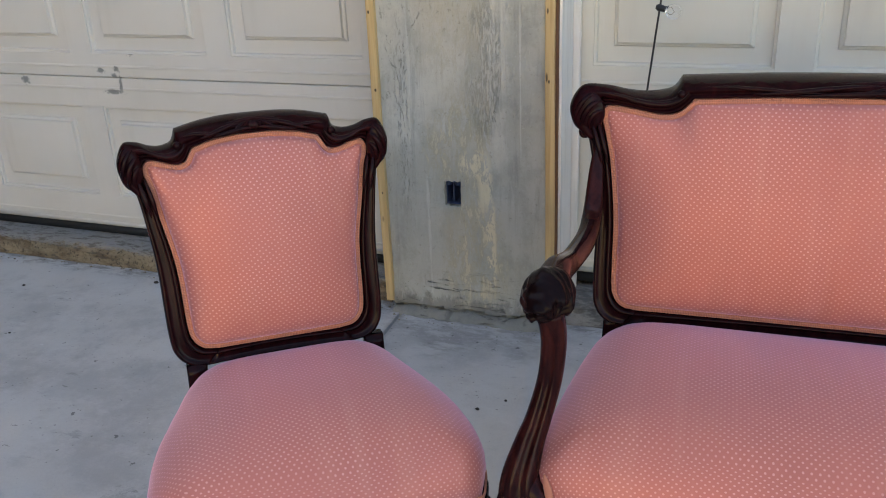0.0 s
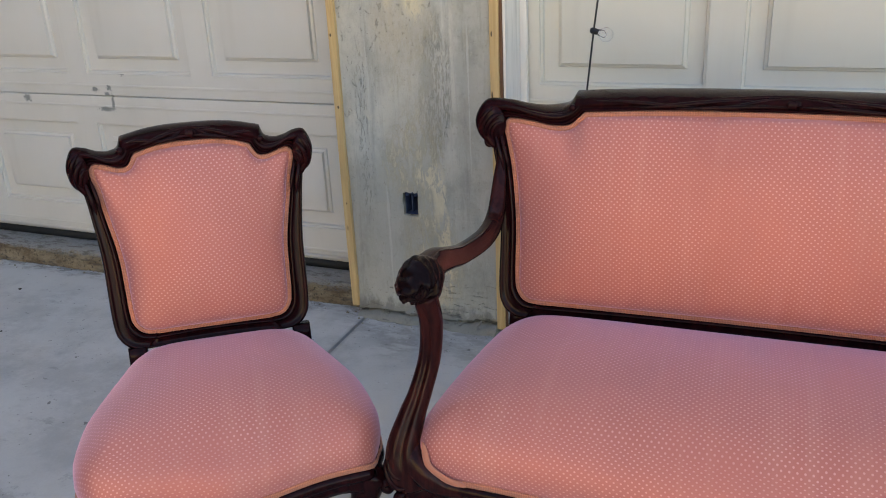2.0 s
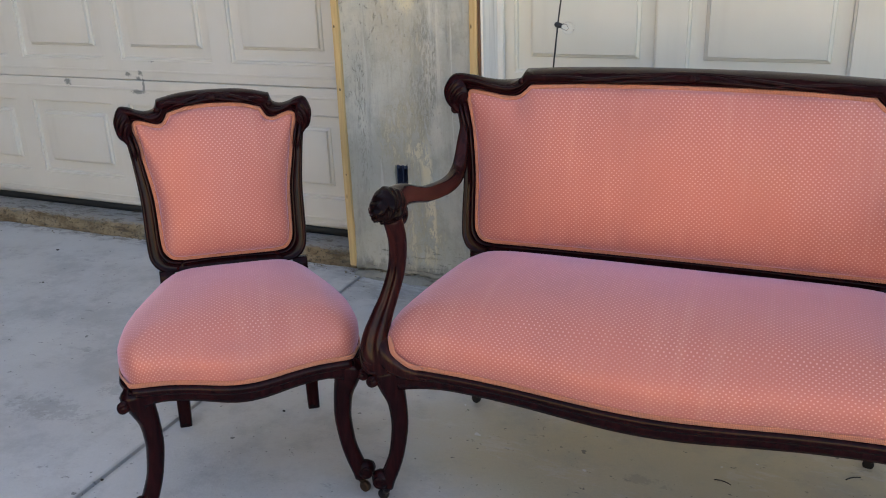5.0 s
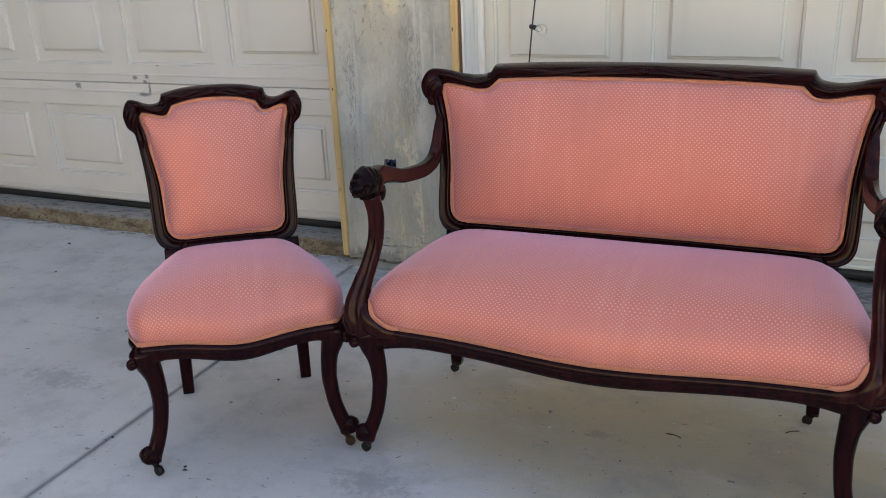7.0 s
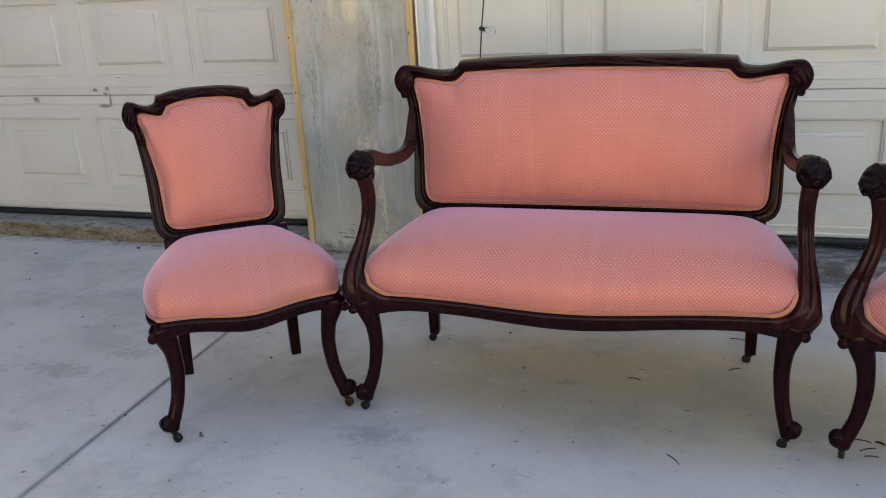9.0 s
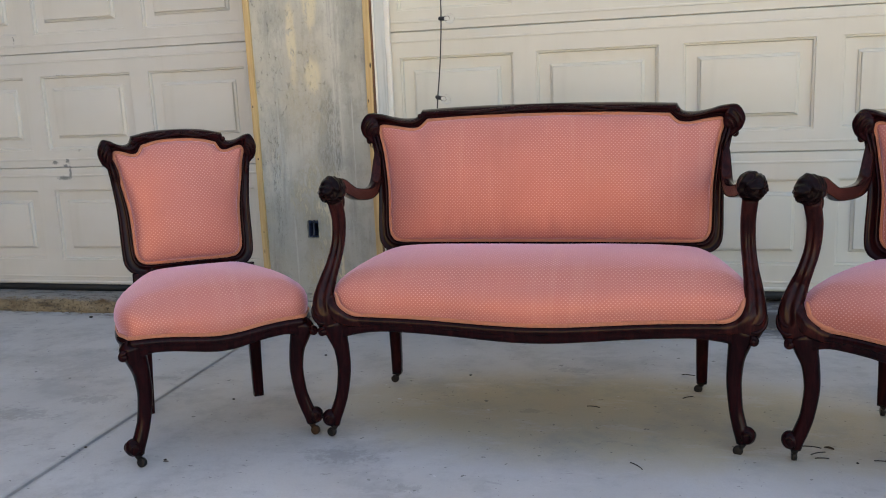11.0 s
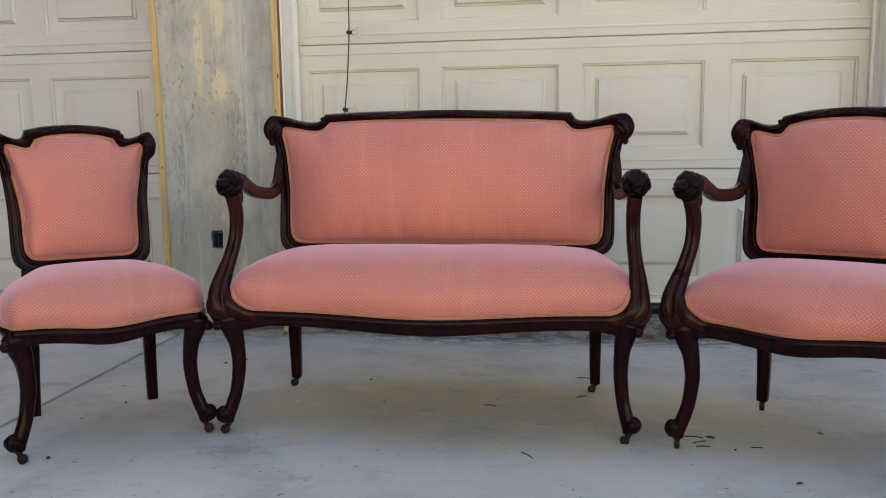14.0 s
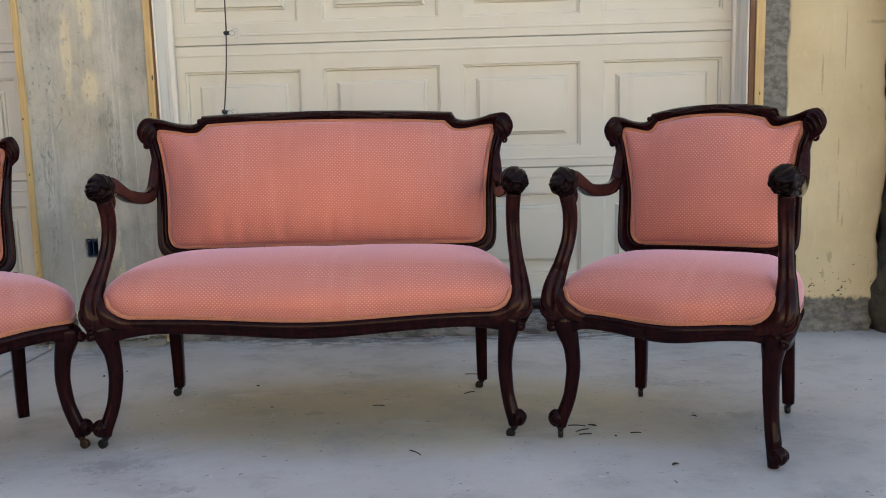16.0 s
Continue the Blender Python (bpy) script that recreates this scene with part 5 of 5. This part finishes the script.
def front_leg(parent, x, y, side, top, cast=True, turn=2.6, mat=IRON, bow=1.0):
    """A cabriole leg with a scrolled knee and foot; x, y: where its foot stands. side: +1 or -1."""
    ox, oy = 0.90 * side, -0.42
    foot = 0.026 if cast else -0.004
    path = [(-0.004, top + 0.024), (-0.010, top + 0.006), (-0.020, top - 0.030), (-0.031, top - 0.070), (-0.036, top - 0.120), (-0.034, 0.165), (-0.026, 0.115), (-0.014, 0.078), (-0.004, 0.052), (-0.002, foot)]
    vals = [(0.016, 0.012), (0.034, 0.027), (0.029, 0.025), (0.0225, 0.0215), (0.0200, 0.0195), (0.0190, 0.0185), (0.0180, 0.0175), (0.0185, 0.018), (0.0185, 0.018), (0.0135, 0.0135)]
    pts = [(x + ox * r * bow, y + oy * r, z) for r, z in path]
    leg = part("front_leg", bar(pts, vals, 40, 16, (oy, -ox, 0), 0.85), WOOD, parent, "cabriole leg with scrolled foot")
    # scrolled toe
    bm = bmesh.new()
    cx, cy, cz = x + ox * 0.015, y + oy * 0.015, 0.052 if cast else 0.030
    ball(bm, (cx - ox * 0.003, cy - oy * 0.003, cz - 0.002), (0.0225, 0.0195, 0.0250), 18, 12)
    ax = Vector((oy, -ox, 0)).normalized()
    for q in (-1, 1):
        pts, sz = [], []
        for i in range(22):
            f = i / 21
            a = -1.9 + 5.4 * f
            r = 0.0175 * (1 - 0.78 * f)
            pts.append(Vector((cx, cy, cz)) + Vector((ox, oy, 0)) * (r * math.cos(a)) + Vector((0, 0, r * math.sin(a))) + ax * (q * (0.0125 + 0.006 * f)))
            sz.append((0.0050 * (1 - 0.35 * f),) * 2)
        sweep(pts, sz, 8, ax, 1.0, bm)
    part("scroll_toe", bm, WOOD, leg)
    # scrolled knee just below the rail
    bm = bmesh.new()
    r0 = 0.0125
    kx, ky, kz = x + ox * 0.015 * (1.6 - 0.6 * bow), y + oy * 0.036, top - 0.016
    pts, sz = [], []
    for i in range(18):
        f = i / 17
        a = 2.2 - 5.6 * f
        r = r0 * (1 - 0.7 * f)
        pts.append((kx + ox * r * math.cos(a), ky - 0.008 + 0.004 * f, kz + r * math.sin(a)))
        sz.append((0.0075 * (1 - 0.3 * f), 0.0095 * (1 - 0.3 * f)))
    sweep(pts, sz, 8, (0, 1, 0), 1.0, bm)
    ball(bm, (kx, ky - 0.004, kz), (r0 * 0.95, 0.011, r0 * 0.95), 14, 9)
    part("knee_scroll", bm, WOOD, leg, "carved volute under the seat rail")
    if cast:
        caster(leg, x, y, 0.024, turn, mat)
    return leg


def rear_leg(parent, x, y_top, y_foot, z_top, cast, turn=2.6):
    foot = 0.027 if cast else -DROP
    sx = math.copysign(1, x)
    pts = [(x, y_top + 0.016, z_top), (x + sx * 0.001, y_top + 0.010, z_top - 0.10), (x + sx * 0.002, y_top + 0.014, 0.22), (x + sx * 0.004, (y_top + y_foot) / 2 + 0.01, 0.11), (x + sx * 0.006, y_foot, foot)]
    leg = part("rear_leg", bar(pts, [(0.019, 0.016), (0.020, 0.019), (0.0195, 0.0195), (0.018, 0.018), (0.0165, 0.0165)], 22, 16, (0, 1, 0), 0.35), WOOD, parent)
    if cast:
        caster(leg, x + sx * 0.006, y_foot, 0.025, turn)
    return leg


def arm(parent, xk, yk, zk, x_st, depth, z_st, xb, yb, zb, side, fw):
    """An arm from the stile to a carved knob, and its support down to the corner of the seat."""
    s = side
    y_st = depth(z_st) + 0.010
    path = [(s * (x_st + 0.006), y_st + 0.010, z_st + 0.075), (s * (x_st + 0.007), y_st - 0.004, z_st + 0.010), (s * (x_st + 0.006), y_st - 0.045, z_st - 0.062), (s * (x_st + 0.006), y_st - 0.125, z_st - 0.084),
            (s * (xk - 0.000), yk + 0.20, zk - 0.030), (s * xk, yk + 0.12, zk - 0.010), (s * xk, yk + 0.055, zk + 0.006), (s * xk, yk, zk + 0.006)]
    vals = [(0.005, 0.006), (0.0125, 0.014), (0.017, 0.018), (0.019, 0.0175), (0.019, 0.0155), (0.020, 0.0165), (0.024, 0.020), (0.028, 0.025)]
    a = part("arm", bar(path, vals, 44, 20, (s, 0, 0), 0.6), WOOD_RED, parent, "curved mahogany arm")
    # knob: a drooping bulb wrapped in carved leaves
    kc = Vector((s * xk, yk - 0.024, zk + 0.003))

    axis = Vector((0.30 * s, 0.80, 0.52)).normalized()
    e2 = axis.cross(Vector((1, 0, 0))).normalized()
    e1 = e2.cross(axis)
    u, v = 112, 44
    rings = []
    for i in range(1, v):
        th = math.pi * i / v
        ring = []
        for j in range(u):
            ph = 2 * math.pi * j / u
            d = axis * math.cos(th) + (e1 * math.cos(ph) + e2 * math.sin(ph)) * math.sin(th)
            # leaf lobes fall from the arm over the knob and end in tips
            w = (5 * ph / (2 * math.pi) + 0.16 * s * th * th + 0.22 * math.sin(2 * ph + 0.8) + 0.10 * math.sin(3 * th + ph)) % 1.0
            lobe = math.sin(math.pi * w) ** 0.55
            ridge = math.exp(-((w - 0.5) / 0.10) ** 2)
            vein = math.cos(2 * math.pi * 3 * (w - 0.5) + 1.5 * (th - 1.2))
            tip = 2.05 + 0.34 * lobe + 0.10 * math.sin(3 * ph)
            grow = min(1.0, th / 0.9)
            r = 1 + grow * (0.085 * (lobe - 0.75) + 0.022 * ridge + 0.020 * vein) + 0.05 * noise.noise(d * 2.6)
            r += 0.05 * math.exp(-((th - tip + 0.16) / 0.16) ** 2)
            if th > tip:
                r -= 0.17 * min(1.0, (th - tip) / 0.10)
            p = Vector((0.0375 * d.x, 0.050 * d.y, 0.0390 * d.z)) * r
            if d.y < 0:
                p.z -= 0.010 * (-d.y) ** 1.5
            if p.z < 0:
                p.z *= 0.92
            ring.append(kc + p)
        rings.append(ring)
    knob = part("arm_knob", rings_mesh(rings), WOOD_BLACK, parent, "dark carved acanthus knob")
    # curl under the back of the knob
    pts = [(s * xk, yk + 0.052 + 0.013 * math.cos(a2), zk - 0.040 + 0.011 * math.sin(a2)) for a2 in [2.4 - 4.6 * i / 14 for i in range(15)]]
    part("curl", sweep(pts, [(0.017 * (1 - 0.4 * i / 14), 0.006) for i in range(15)], 8, (s, 0, 0)), WOOD_BLACK, knob)
    k = max(0.25, (xb - xk) / 0.046)
    path = [(s * xk, yk - 0.005, zk - 0.030), (s * (xk - 0.006 * k), yk + 0.008, zk - 0.085), (s * (xk + 0.000 * k), yk + 0.008, zk - 0.150), (s * (xk + 0.016 * k), yk - 0.010, zk - 0.210),
            (s * (xb - 0.016 * k), yb + 0.026, zb + 0.085), (s * (xb - 0.003), yb + 0.006, zb + 0.035), (s * (xb - 0.007), yb + 0.002, zb - 0.005), (s * (xb - 0.020), yb + 0.004, zb - 0.040)]
    vals = [(0.0205, 0.020), (0.0195, 0.019), (0.0190, 0.018), (0.0200, 0.0195), (0.0232, 0.022), (0.0292, 0.0265), (0.0362, 0.030), (0.035, 0.028)]
    # a fluted bar: a hollow runs down its front between two soft edges
    n, sides = 60, 56
    line, wide = catmull(path, n), sizes_of(vals, n)
    rings = []
    for i, p in enumerate(line):
        f = i / (n - 1)
        t = (line[min(i + 1, n - 1)] - line[max(i - 1, 0)]).normalized()
        across = t.cross(Vector((0, 1, 0))).normalized()
        back = across.cross(t)
        w, d = wide[i]
        hollow = 0.34 * min(1.0, f / 0.18) * min(1.0, max(0.0, (0.90 - f) / 0.16))
        off = s * (0.10 - 0.30 * f)
        ring = []
        for j in range(sides):
            q = 2 * math.pi * j / sides
            a, b = math.copysign(abs(math.cos(q)) ** 0.85, math.cos(q)), math.copysign(abs(math.sin(q)) ** 0.85, math.sin(q))
            if b < 0:
                b += 0.8 * hollow * math.exp(-(abs(a - off) / 0.24) ** 2.6) - 0.08 * hollow * math.exp(-((a - off - 0.42) / 0.16) ** 2)
            ring.append(p + across * (w * a) + back * (d * b))
        rings.append(ring)
    sup = part("arm_support", rings_mesh(rings), WOOD_RED, parent, "swept and fluted arm support")
    # the rail flows up into the support; the cloth is cut round that curve and edged with braid
    curve = [(fw - 0.125, yb + 0.004, zb - 0.032, 0.014), (fw - 0.085, yb + 0.003, zb - 0.031, 0.0175), (fw - 0.046, yb + 0.001, zb - 0.025, 0.0225),
             (fw - 0.015, yb, zb - 0.006, 0.0275), (0.4 * (fw - 0.004) + 0.6 * (xb - 0.010), yb + 0.006, zb + 0.024, 0.0240), (xb - 0.010, yb + 0.024, zb + 0.062, 0.010)]
    part("corner_block", bar([(s * x, y, z) for x, y, z, r in curve], [(r, 1.02 * r) for x, y, z, r in curve], 36, 20, (0, 1, 0), 0.9), WOOD_RED, parent)
    lean = 0.35 * max(0.0, xb - fw - 0.006)
    edge = [(fw - 0.092, yb - 0.0145, zb - 0.011), (fw - 0.066, yb - 0.0175, zb - 0.006), (fw - 0.047, yb - 0.018, zb + 0.003), (fw - 0.035 + lean, yb - 0.017, zb + 0.018), (fw - 0.028 + lean, yb - 0.013, zb + 0.036), (fw - 0.021 + lean, yb - 0.004, zb + 0.054)]
    pts = catmull([(s * x, y, z) for x, y, z in edge], 28)
    part("corner_braid", sweep(pts, [(0.0064 * min(1, (28.5 - i) / 6, (i + 2) / 5), 0.0030 * min(1, (28.5 - i) / 6)) for i in range(28)], 10, (0, 1, 0)), GIMP, parent, "tan braid round the cut corner of the cloth")
    # two carved crescents round the swollen foot of the support
    bm = bmesh.new()
    fx, fz = xb - 0.004, zb + 0.020
    for r, a0, a1, w, fall in ((0.030, 0.25, -2.2, 0.0062, 0.000), (0.021, 0.10, -1.9, 0.0052, 0.010)):
        pts, sz = [], []
        for i in range(18):
            f = i / 17
            a = a0 + (a1 - a0) * f
            pts.append((s * (fx + r * math.cos(a)), yb - 0.0265 + 0.012 * (r / 0.030) ** 2 * abs(math.cos(a)), fz - 0.016 + fall + 1.25 * r * math.sin(a)))
            g = math.sin(math.pi * (0.05 + 0.90 * f)) ** 0.8
            sz.append((w * g, w * g))
        sweep(pts, sz, 8, (0, 1, 0), 1.0, bm)
    part("support_volute", bm, WOOD, sup)


def place(x, y, deg, roll=0.0, up=0.0):
    """A pose on the sloping drive."""
    tilt = Matrix.Rotation(-math.atan(SLOPE), 4, "X")
    return Matrix.Translation((x, y, floor_z(y) + up)) @ tilt @ Matrix.Rotation(radians(deg), 4, "Z") @ Matrix.Rotation(radians(roll), 4, "Y")


def build_settee():
    e = thing("settee", "carved mahogany settee upholstered in salmon pink dotted satin", "settee", group="parlour suite")
    depth = lambda z: 0.205 + 0.168 * (z - 0.495)  # noqa: E731
    build_back(e, 0.552, 0.060, 0.414, lambda z: z, 0.010, depth, (-0.41, -0.33, -0.27, -0.205, -0.14, -0.05, 0.015, 0.085, 0.20, 0.265, 0.33, 0.42), 0.074)
    bow_back(e, 0.60, 0.012)
    build_seat(e, 0.566, 0.524, -0.256, 0.228, 0.020, 0.354, 0.512, 0.016)
    for s in (1, -1):
        front_leg(e, 0.550 if s > 0 else -0.577, -0.250, s, 0.325, True, 2.9, IRON, 0.7 if s > 0 else 1.0)
        rear_leg(e, 0.492 if s > 0 else -0.506, 0.208, 0.250, 0.470, True, 2.9)
        arm(e, 0.559, -0.199, 0.702, 0.548, depth, 0.745, 0.573 if s > 0 else 0.595, -0.250, 0.368, s, 0.566)
    e.matrix_world = place(0.800, -1.222, 3.0, 0.5, DROP)
    return e


def build_armchair():
    e = thing("armchair", "carved mahogany open armchair upholstered in dusty pink dotted satin", "armchair", group="parlour suite")
    depth = lambda z: 0.196 + 0.20 * (z - 0.487)  # noqa: E731
    build_back(e, 0.268, 0.056, 0.184, lambda z: 0.487 + (z - 0.495) * 0.94, 0.020, depth, (), 0.056, 0.005)
    bow_back(e, 0.32, 0.008)
    build_seat(e, 0.282, 0.258, -0.258, 0.220, 0.026, 0.350, 0.490, 0.012, 1, 0.014)
    for s in (1, -1):
        front_leg(e, 0.262 if s > 0 else -0.288, -0.250, s, 0.322, s < 0, 2.0, IRON, 0.35 if s > 0 else 1.0)
        rear_leg(e, 0.238 if s > 0 else -0.186, 0.190, 0.215, 0.465, True, 2.0)
        arm(e, 0.276, -0.212, 0.692, 0.264, depth, 0.742, 0.286 if s > 0 else 0.311, -0.250, 0.366, s, 0.282)
    e.matrix_world = place(1.858, -1.382, -27.0, 0, DROP)
    return e


def build_side_chair():
    e = thing("side_chair", "carved mahogany side chair upholstered in dusty pink dotted satin", "chair", group="parlour suite")
    depth = lambda z: 0.200 + 0.16 * (z - 0.478)  # noqa: E731
    build_back(e, 0.205, 0.039, 0.141, lambda z: 0.478 + (z - 0.495) * 0.93, 0.018, depth, ())
    for c in e.children:
        c.location.x -= 0.009
    build_seat(e, 0.244, 0.190, -0.240, 0.205, 0.022, 0.350, 0.485, 0.014, 14, 0.018)
    for s in (1, -1):
        front_leg(e, s * 0.243, -0.226, s, 0.322, True, 5.5, BRASS if s > 0 else IRON)
        rear_leg(e, s * 0.170, 0.185, 0.215, 0.450, False)
    e.matrix_world = place(-0.172, -1.452, 38.0, 0, DROP)
    return e


build_settee()
build_armchair()
build_side_chair()


# ---- hanging string of bulbs ----
def build_string():
    e = thing("string_light", "black cable with clear glass bulbs hanging before the door", "string light")
    pts = catmull([(0.300, -0.145, 2.29), (0.283, -0.142, 1.75), (0.276, -0.140, 1.39), (0.274, -0.140, 1.255), (0.262, -0.140, 1.08), (0.246, -0.140, 0.94), (0.232, -0.140, 0.80), (0.222, -0.140, 0.70)], 60)
    part("cable", sweep(pts, [(0.0028, 0.0028)] * 60, 8, (0, 1, 0)), BLACK, e)
    for x, z, q in ((0.274, 1.258, 0.05), (0.246, 0.938, 0.25)):
        d = Vector((math.cos(q), -0.15, math.sin(-q))).normalized()
        c = Vector((x, -0.141, z))
        bm = bmesh.new()
        sweep([c - d * 0.010, c - d * 0.004, c + d * 0.012, c + d * 0.018], [(0.006, 0.006), (0.0095, 0.0095), (0.0085, 0.0085), (0.008, 0.008)], 12, (0, 1, 0), 1.0, bm)
        s = part("lamp_socket", bm, BLACK, e)
        bm = bmesh.new()
        prof = [(0.014, 0.0075), (0.018, 0.0100)] + [(0.0385 - 0.0205 * math.cos(a), 0.0205 * math.sin(a)) for a in [0.62 + 0.25 * i for i in range(10)]]
        sweep([c + d * a for a, r in prof], [(r, r) for a, r in prof], 18, (0, 1, 0), 1.0, bm)
        part("glass_bulb", bm, GLASS, s, "clear glass bulb")
        bm = bmesh.new()
        sweep([c + d * 0.016 + Vector((0, 0, 0.003)), c + d * 0.034 + Vector((0, 0, 0.007)), c + d * 0.040, c + d * 0.034 + Vector((0, 0, -0.007)), c + d * 0.016 + Vector((0, 0, -0.003))], [(0.0005, 0.0005)] * 5, 6, (0, 1, 0), 1.0, bm)
        part("filament", bm, BRASS, s)


build_string()


# ---- small litter on the drive ----
def twig(x, y, length, deg, bend):
    e = []
    for i in range(9):
        f = i / 8 - 0.5
        a = radians(deg)
        px, py = f * length, bend * (0.25 - f * f) * 4
        xx, yy = x + px * math.cos(a) - py * math.sin(a), y + px * math.sin(a) + py * math.cos(a)
        e.append((xx, yy, floor_z(yy) + 0.0018))
    ob = part("twig", sweep(e, [(0.0017 * (1 - 0.5 * i / 8), 0.0015) for i in range(9)], 6), TWIG)
    return tagged(ob, "small dry dark twig lying on the concrete", "twig", "litter")


def leaf(x, y, size, deg):
    bm = bmesh.new()
    rows = []
    for i in range(7):
        f = i / 6
        w = size * 0.28 * math.sin(math.pi * (0.04 + 0.92 * f)) ** 0.8
        rows.append([bm.verts.new(((f - 0.5) * size, u * w, 0.003 + 0.10 * size * u * u + 0.06 * size * math.sin(3 * f))) for u in (-1, -0.4, 0, 0.4, 1)])
    for a, b in zip(rows, rows[1:]):
        for k in range(4):
            bm.faces.new((a[k], a[k + 1], b[k + 1], b[k]))
    bmesh.ops.solidify(bm, geom=bm.faces[:], thickness=0.0008)
    ob = part("dry_leaf", bm, LEAF)
    ob.matrix_world = place(x, y, deg)
    return tagged(ob, "curled dry leaf lying on the concrete", "leaf", "litter")


for args in ((1.092, -1.568, 0.052, -52, 0.004), (0.953, -1.141, 0.040, -12, 0.006), (1.241, -1.012, 0.040, 35, 0.004), (1.250, -0.782, 0.045, -8, 0.005), (1.545, -1.372, 0.050, -8, 0.006), (1.556, -1.412, 0.045, 30, 0.004), (1.560, -1.445, 0.035, 5, 0.003), (1.700, -1.44, 0.03, 0, 0.002)):
    twig(*args)
for args in ((1.748, -1.689, 0.020, 20), (1.588, -1.380, 0.026, -30), (1.896, -1.309, 0.018, -50), (-0.165, -1.745, 0.014, 20), (2.02, -1.62, 0.02, 10)):
    leaf(*args)


def pebble(x, y, size, seed):
    rnd = random.Random(seed)
    lumps = [rnd.uniform(0.7, 1.25) for _ in range(5)]
    bm = bmesh.new()
    ball(bm, (0, 0, size * 0.30), (size, size * lumps[0] * 0.8, size * 0.42), 9, 6, lambda th, ph: 1 + 0.16 * math.sin(2 * ph + lumps[1] * 5) + 0.10 * math.sin(3 * ph + 2 * th + lumps[2] * 4))
    ob = part("pebble", bm, TWIG, smooth=False)
    ob.matrix_world = place(x, y, 360 * lumps[3])
    return tagged(ob, "small dark crumb of soil on the concrete", "pebble", "litter")


for k, (x, y, size) in enumerate(((-0.228, -1.233, 0.0052), (0.506, -0.875, 0.0055), (-0.178, -1.728, 0.0048), (-1.510, -0.228, 0.0110), (-0.464, -1.684, 0.0050), (-1.719, -0.712, 0.0055), (-0.109, -0.702, 0.0060), (-0.049, -0.639, 0.0050), (1.641, -1.461, 0.0045), (-1.983, -0.387, 0.0075))):
    pebble(x, y, size, 40 + k)


def crumbs(name, label, spots, seed):
    """Loose bits of cement and soil, heaped along the foot of a wall."""
    rnd = random.Random(seed)
    bm = bmesh.new()
    for x0, x1, y0, y1, count, size in spots:
        for _ in range(count):
            x, y = rnd.uniform(x0, x1), y1 - (y1 - y0) * rnd.random() ** 1.8
            r = size * (0.35 + rnd.random() ** 3)
            q = [rnd.uniform(0.6, 1.3) for _ in range(6)]
            z = floor_z(y)
            c = [(x + r * q[0], y, z + r * 0.3), (x, y + r * q[1], z + r * 0.25), (x - r * q[2], y, z + r * 0.3), (x, y - r * q[3], z + r * 0.2), (x + r * 0.2 * (q[4] - 0.9), y, z + r * 0.8 * q[5])]
            v = [bm.verts.new(p) for p in c]
            b = [bm.verts.new((p[0], p[1], z - 0.002)) for p in c[:4]]
            for i in range(4):
                j = (i + 1) % 4
                bm.faces.new((v[i], v[j], v[4]))
                bm.faces.new((b[i], b[j], v[j], v[i]))
            bm.faces.new(b[::-1])
    return tagged(part(name, bm, SLAB, smooth=False), label, "rubble", kind="stuff")


crumbs("cement_crumbs", "loose grey cement crumbs and soil along the wall foot", (
    (-0.57, -0.05, -0.26, -0.18, 70, 0.004), (-0.57, -0.05, -0.21, -0.18, 40, 0.008), (-2.4, -0.58, -0.20, -0.13, 120, 0.005), (0.0, 2.42, -0.20, -0.13, 110, 0.005), (2.45, 3.1, -0.24, -0.18, 50, 0.005)), 12)
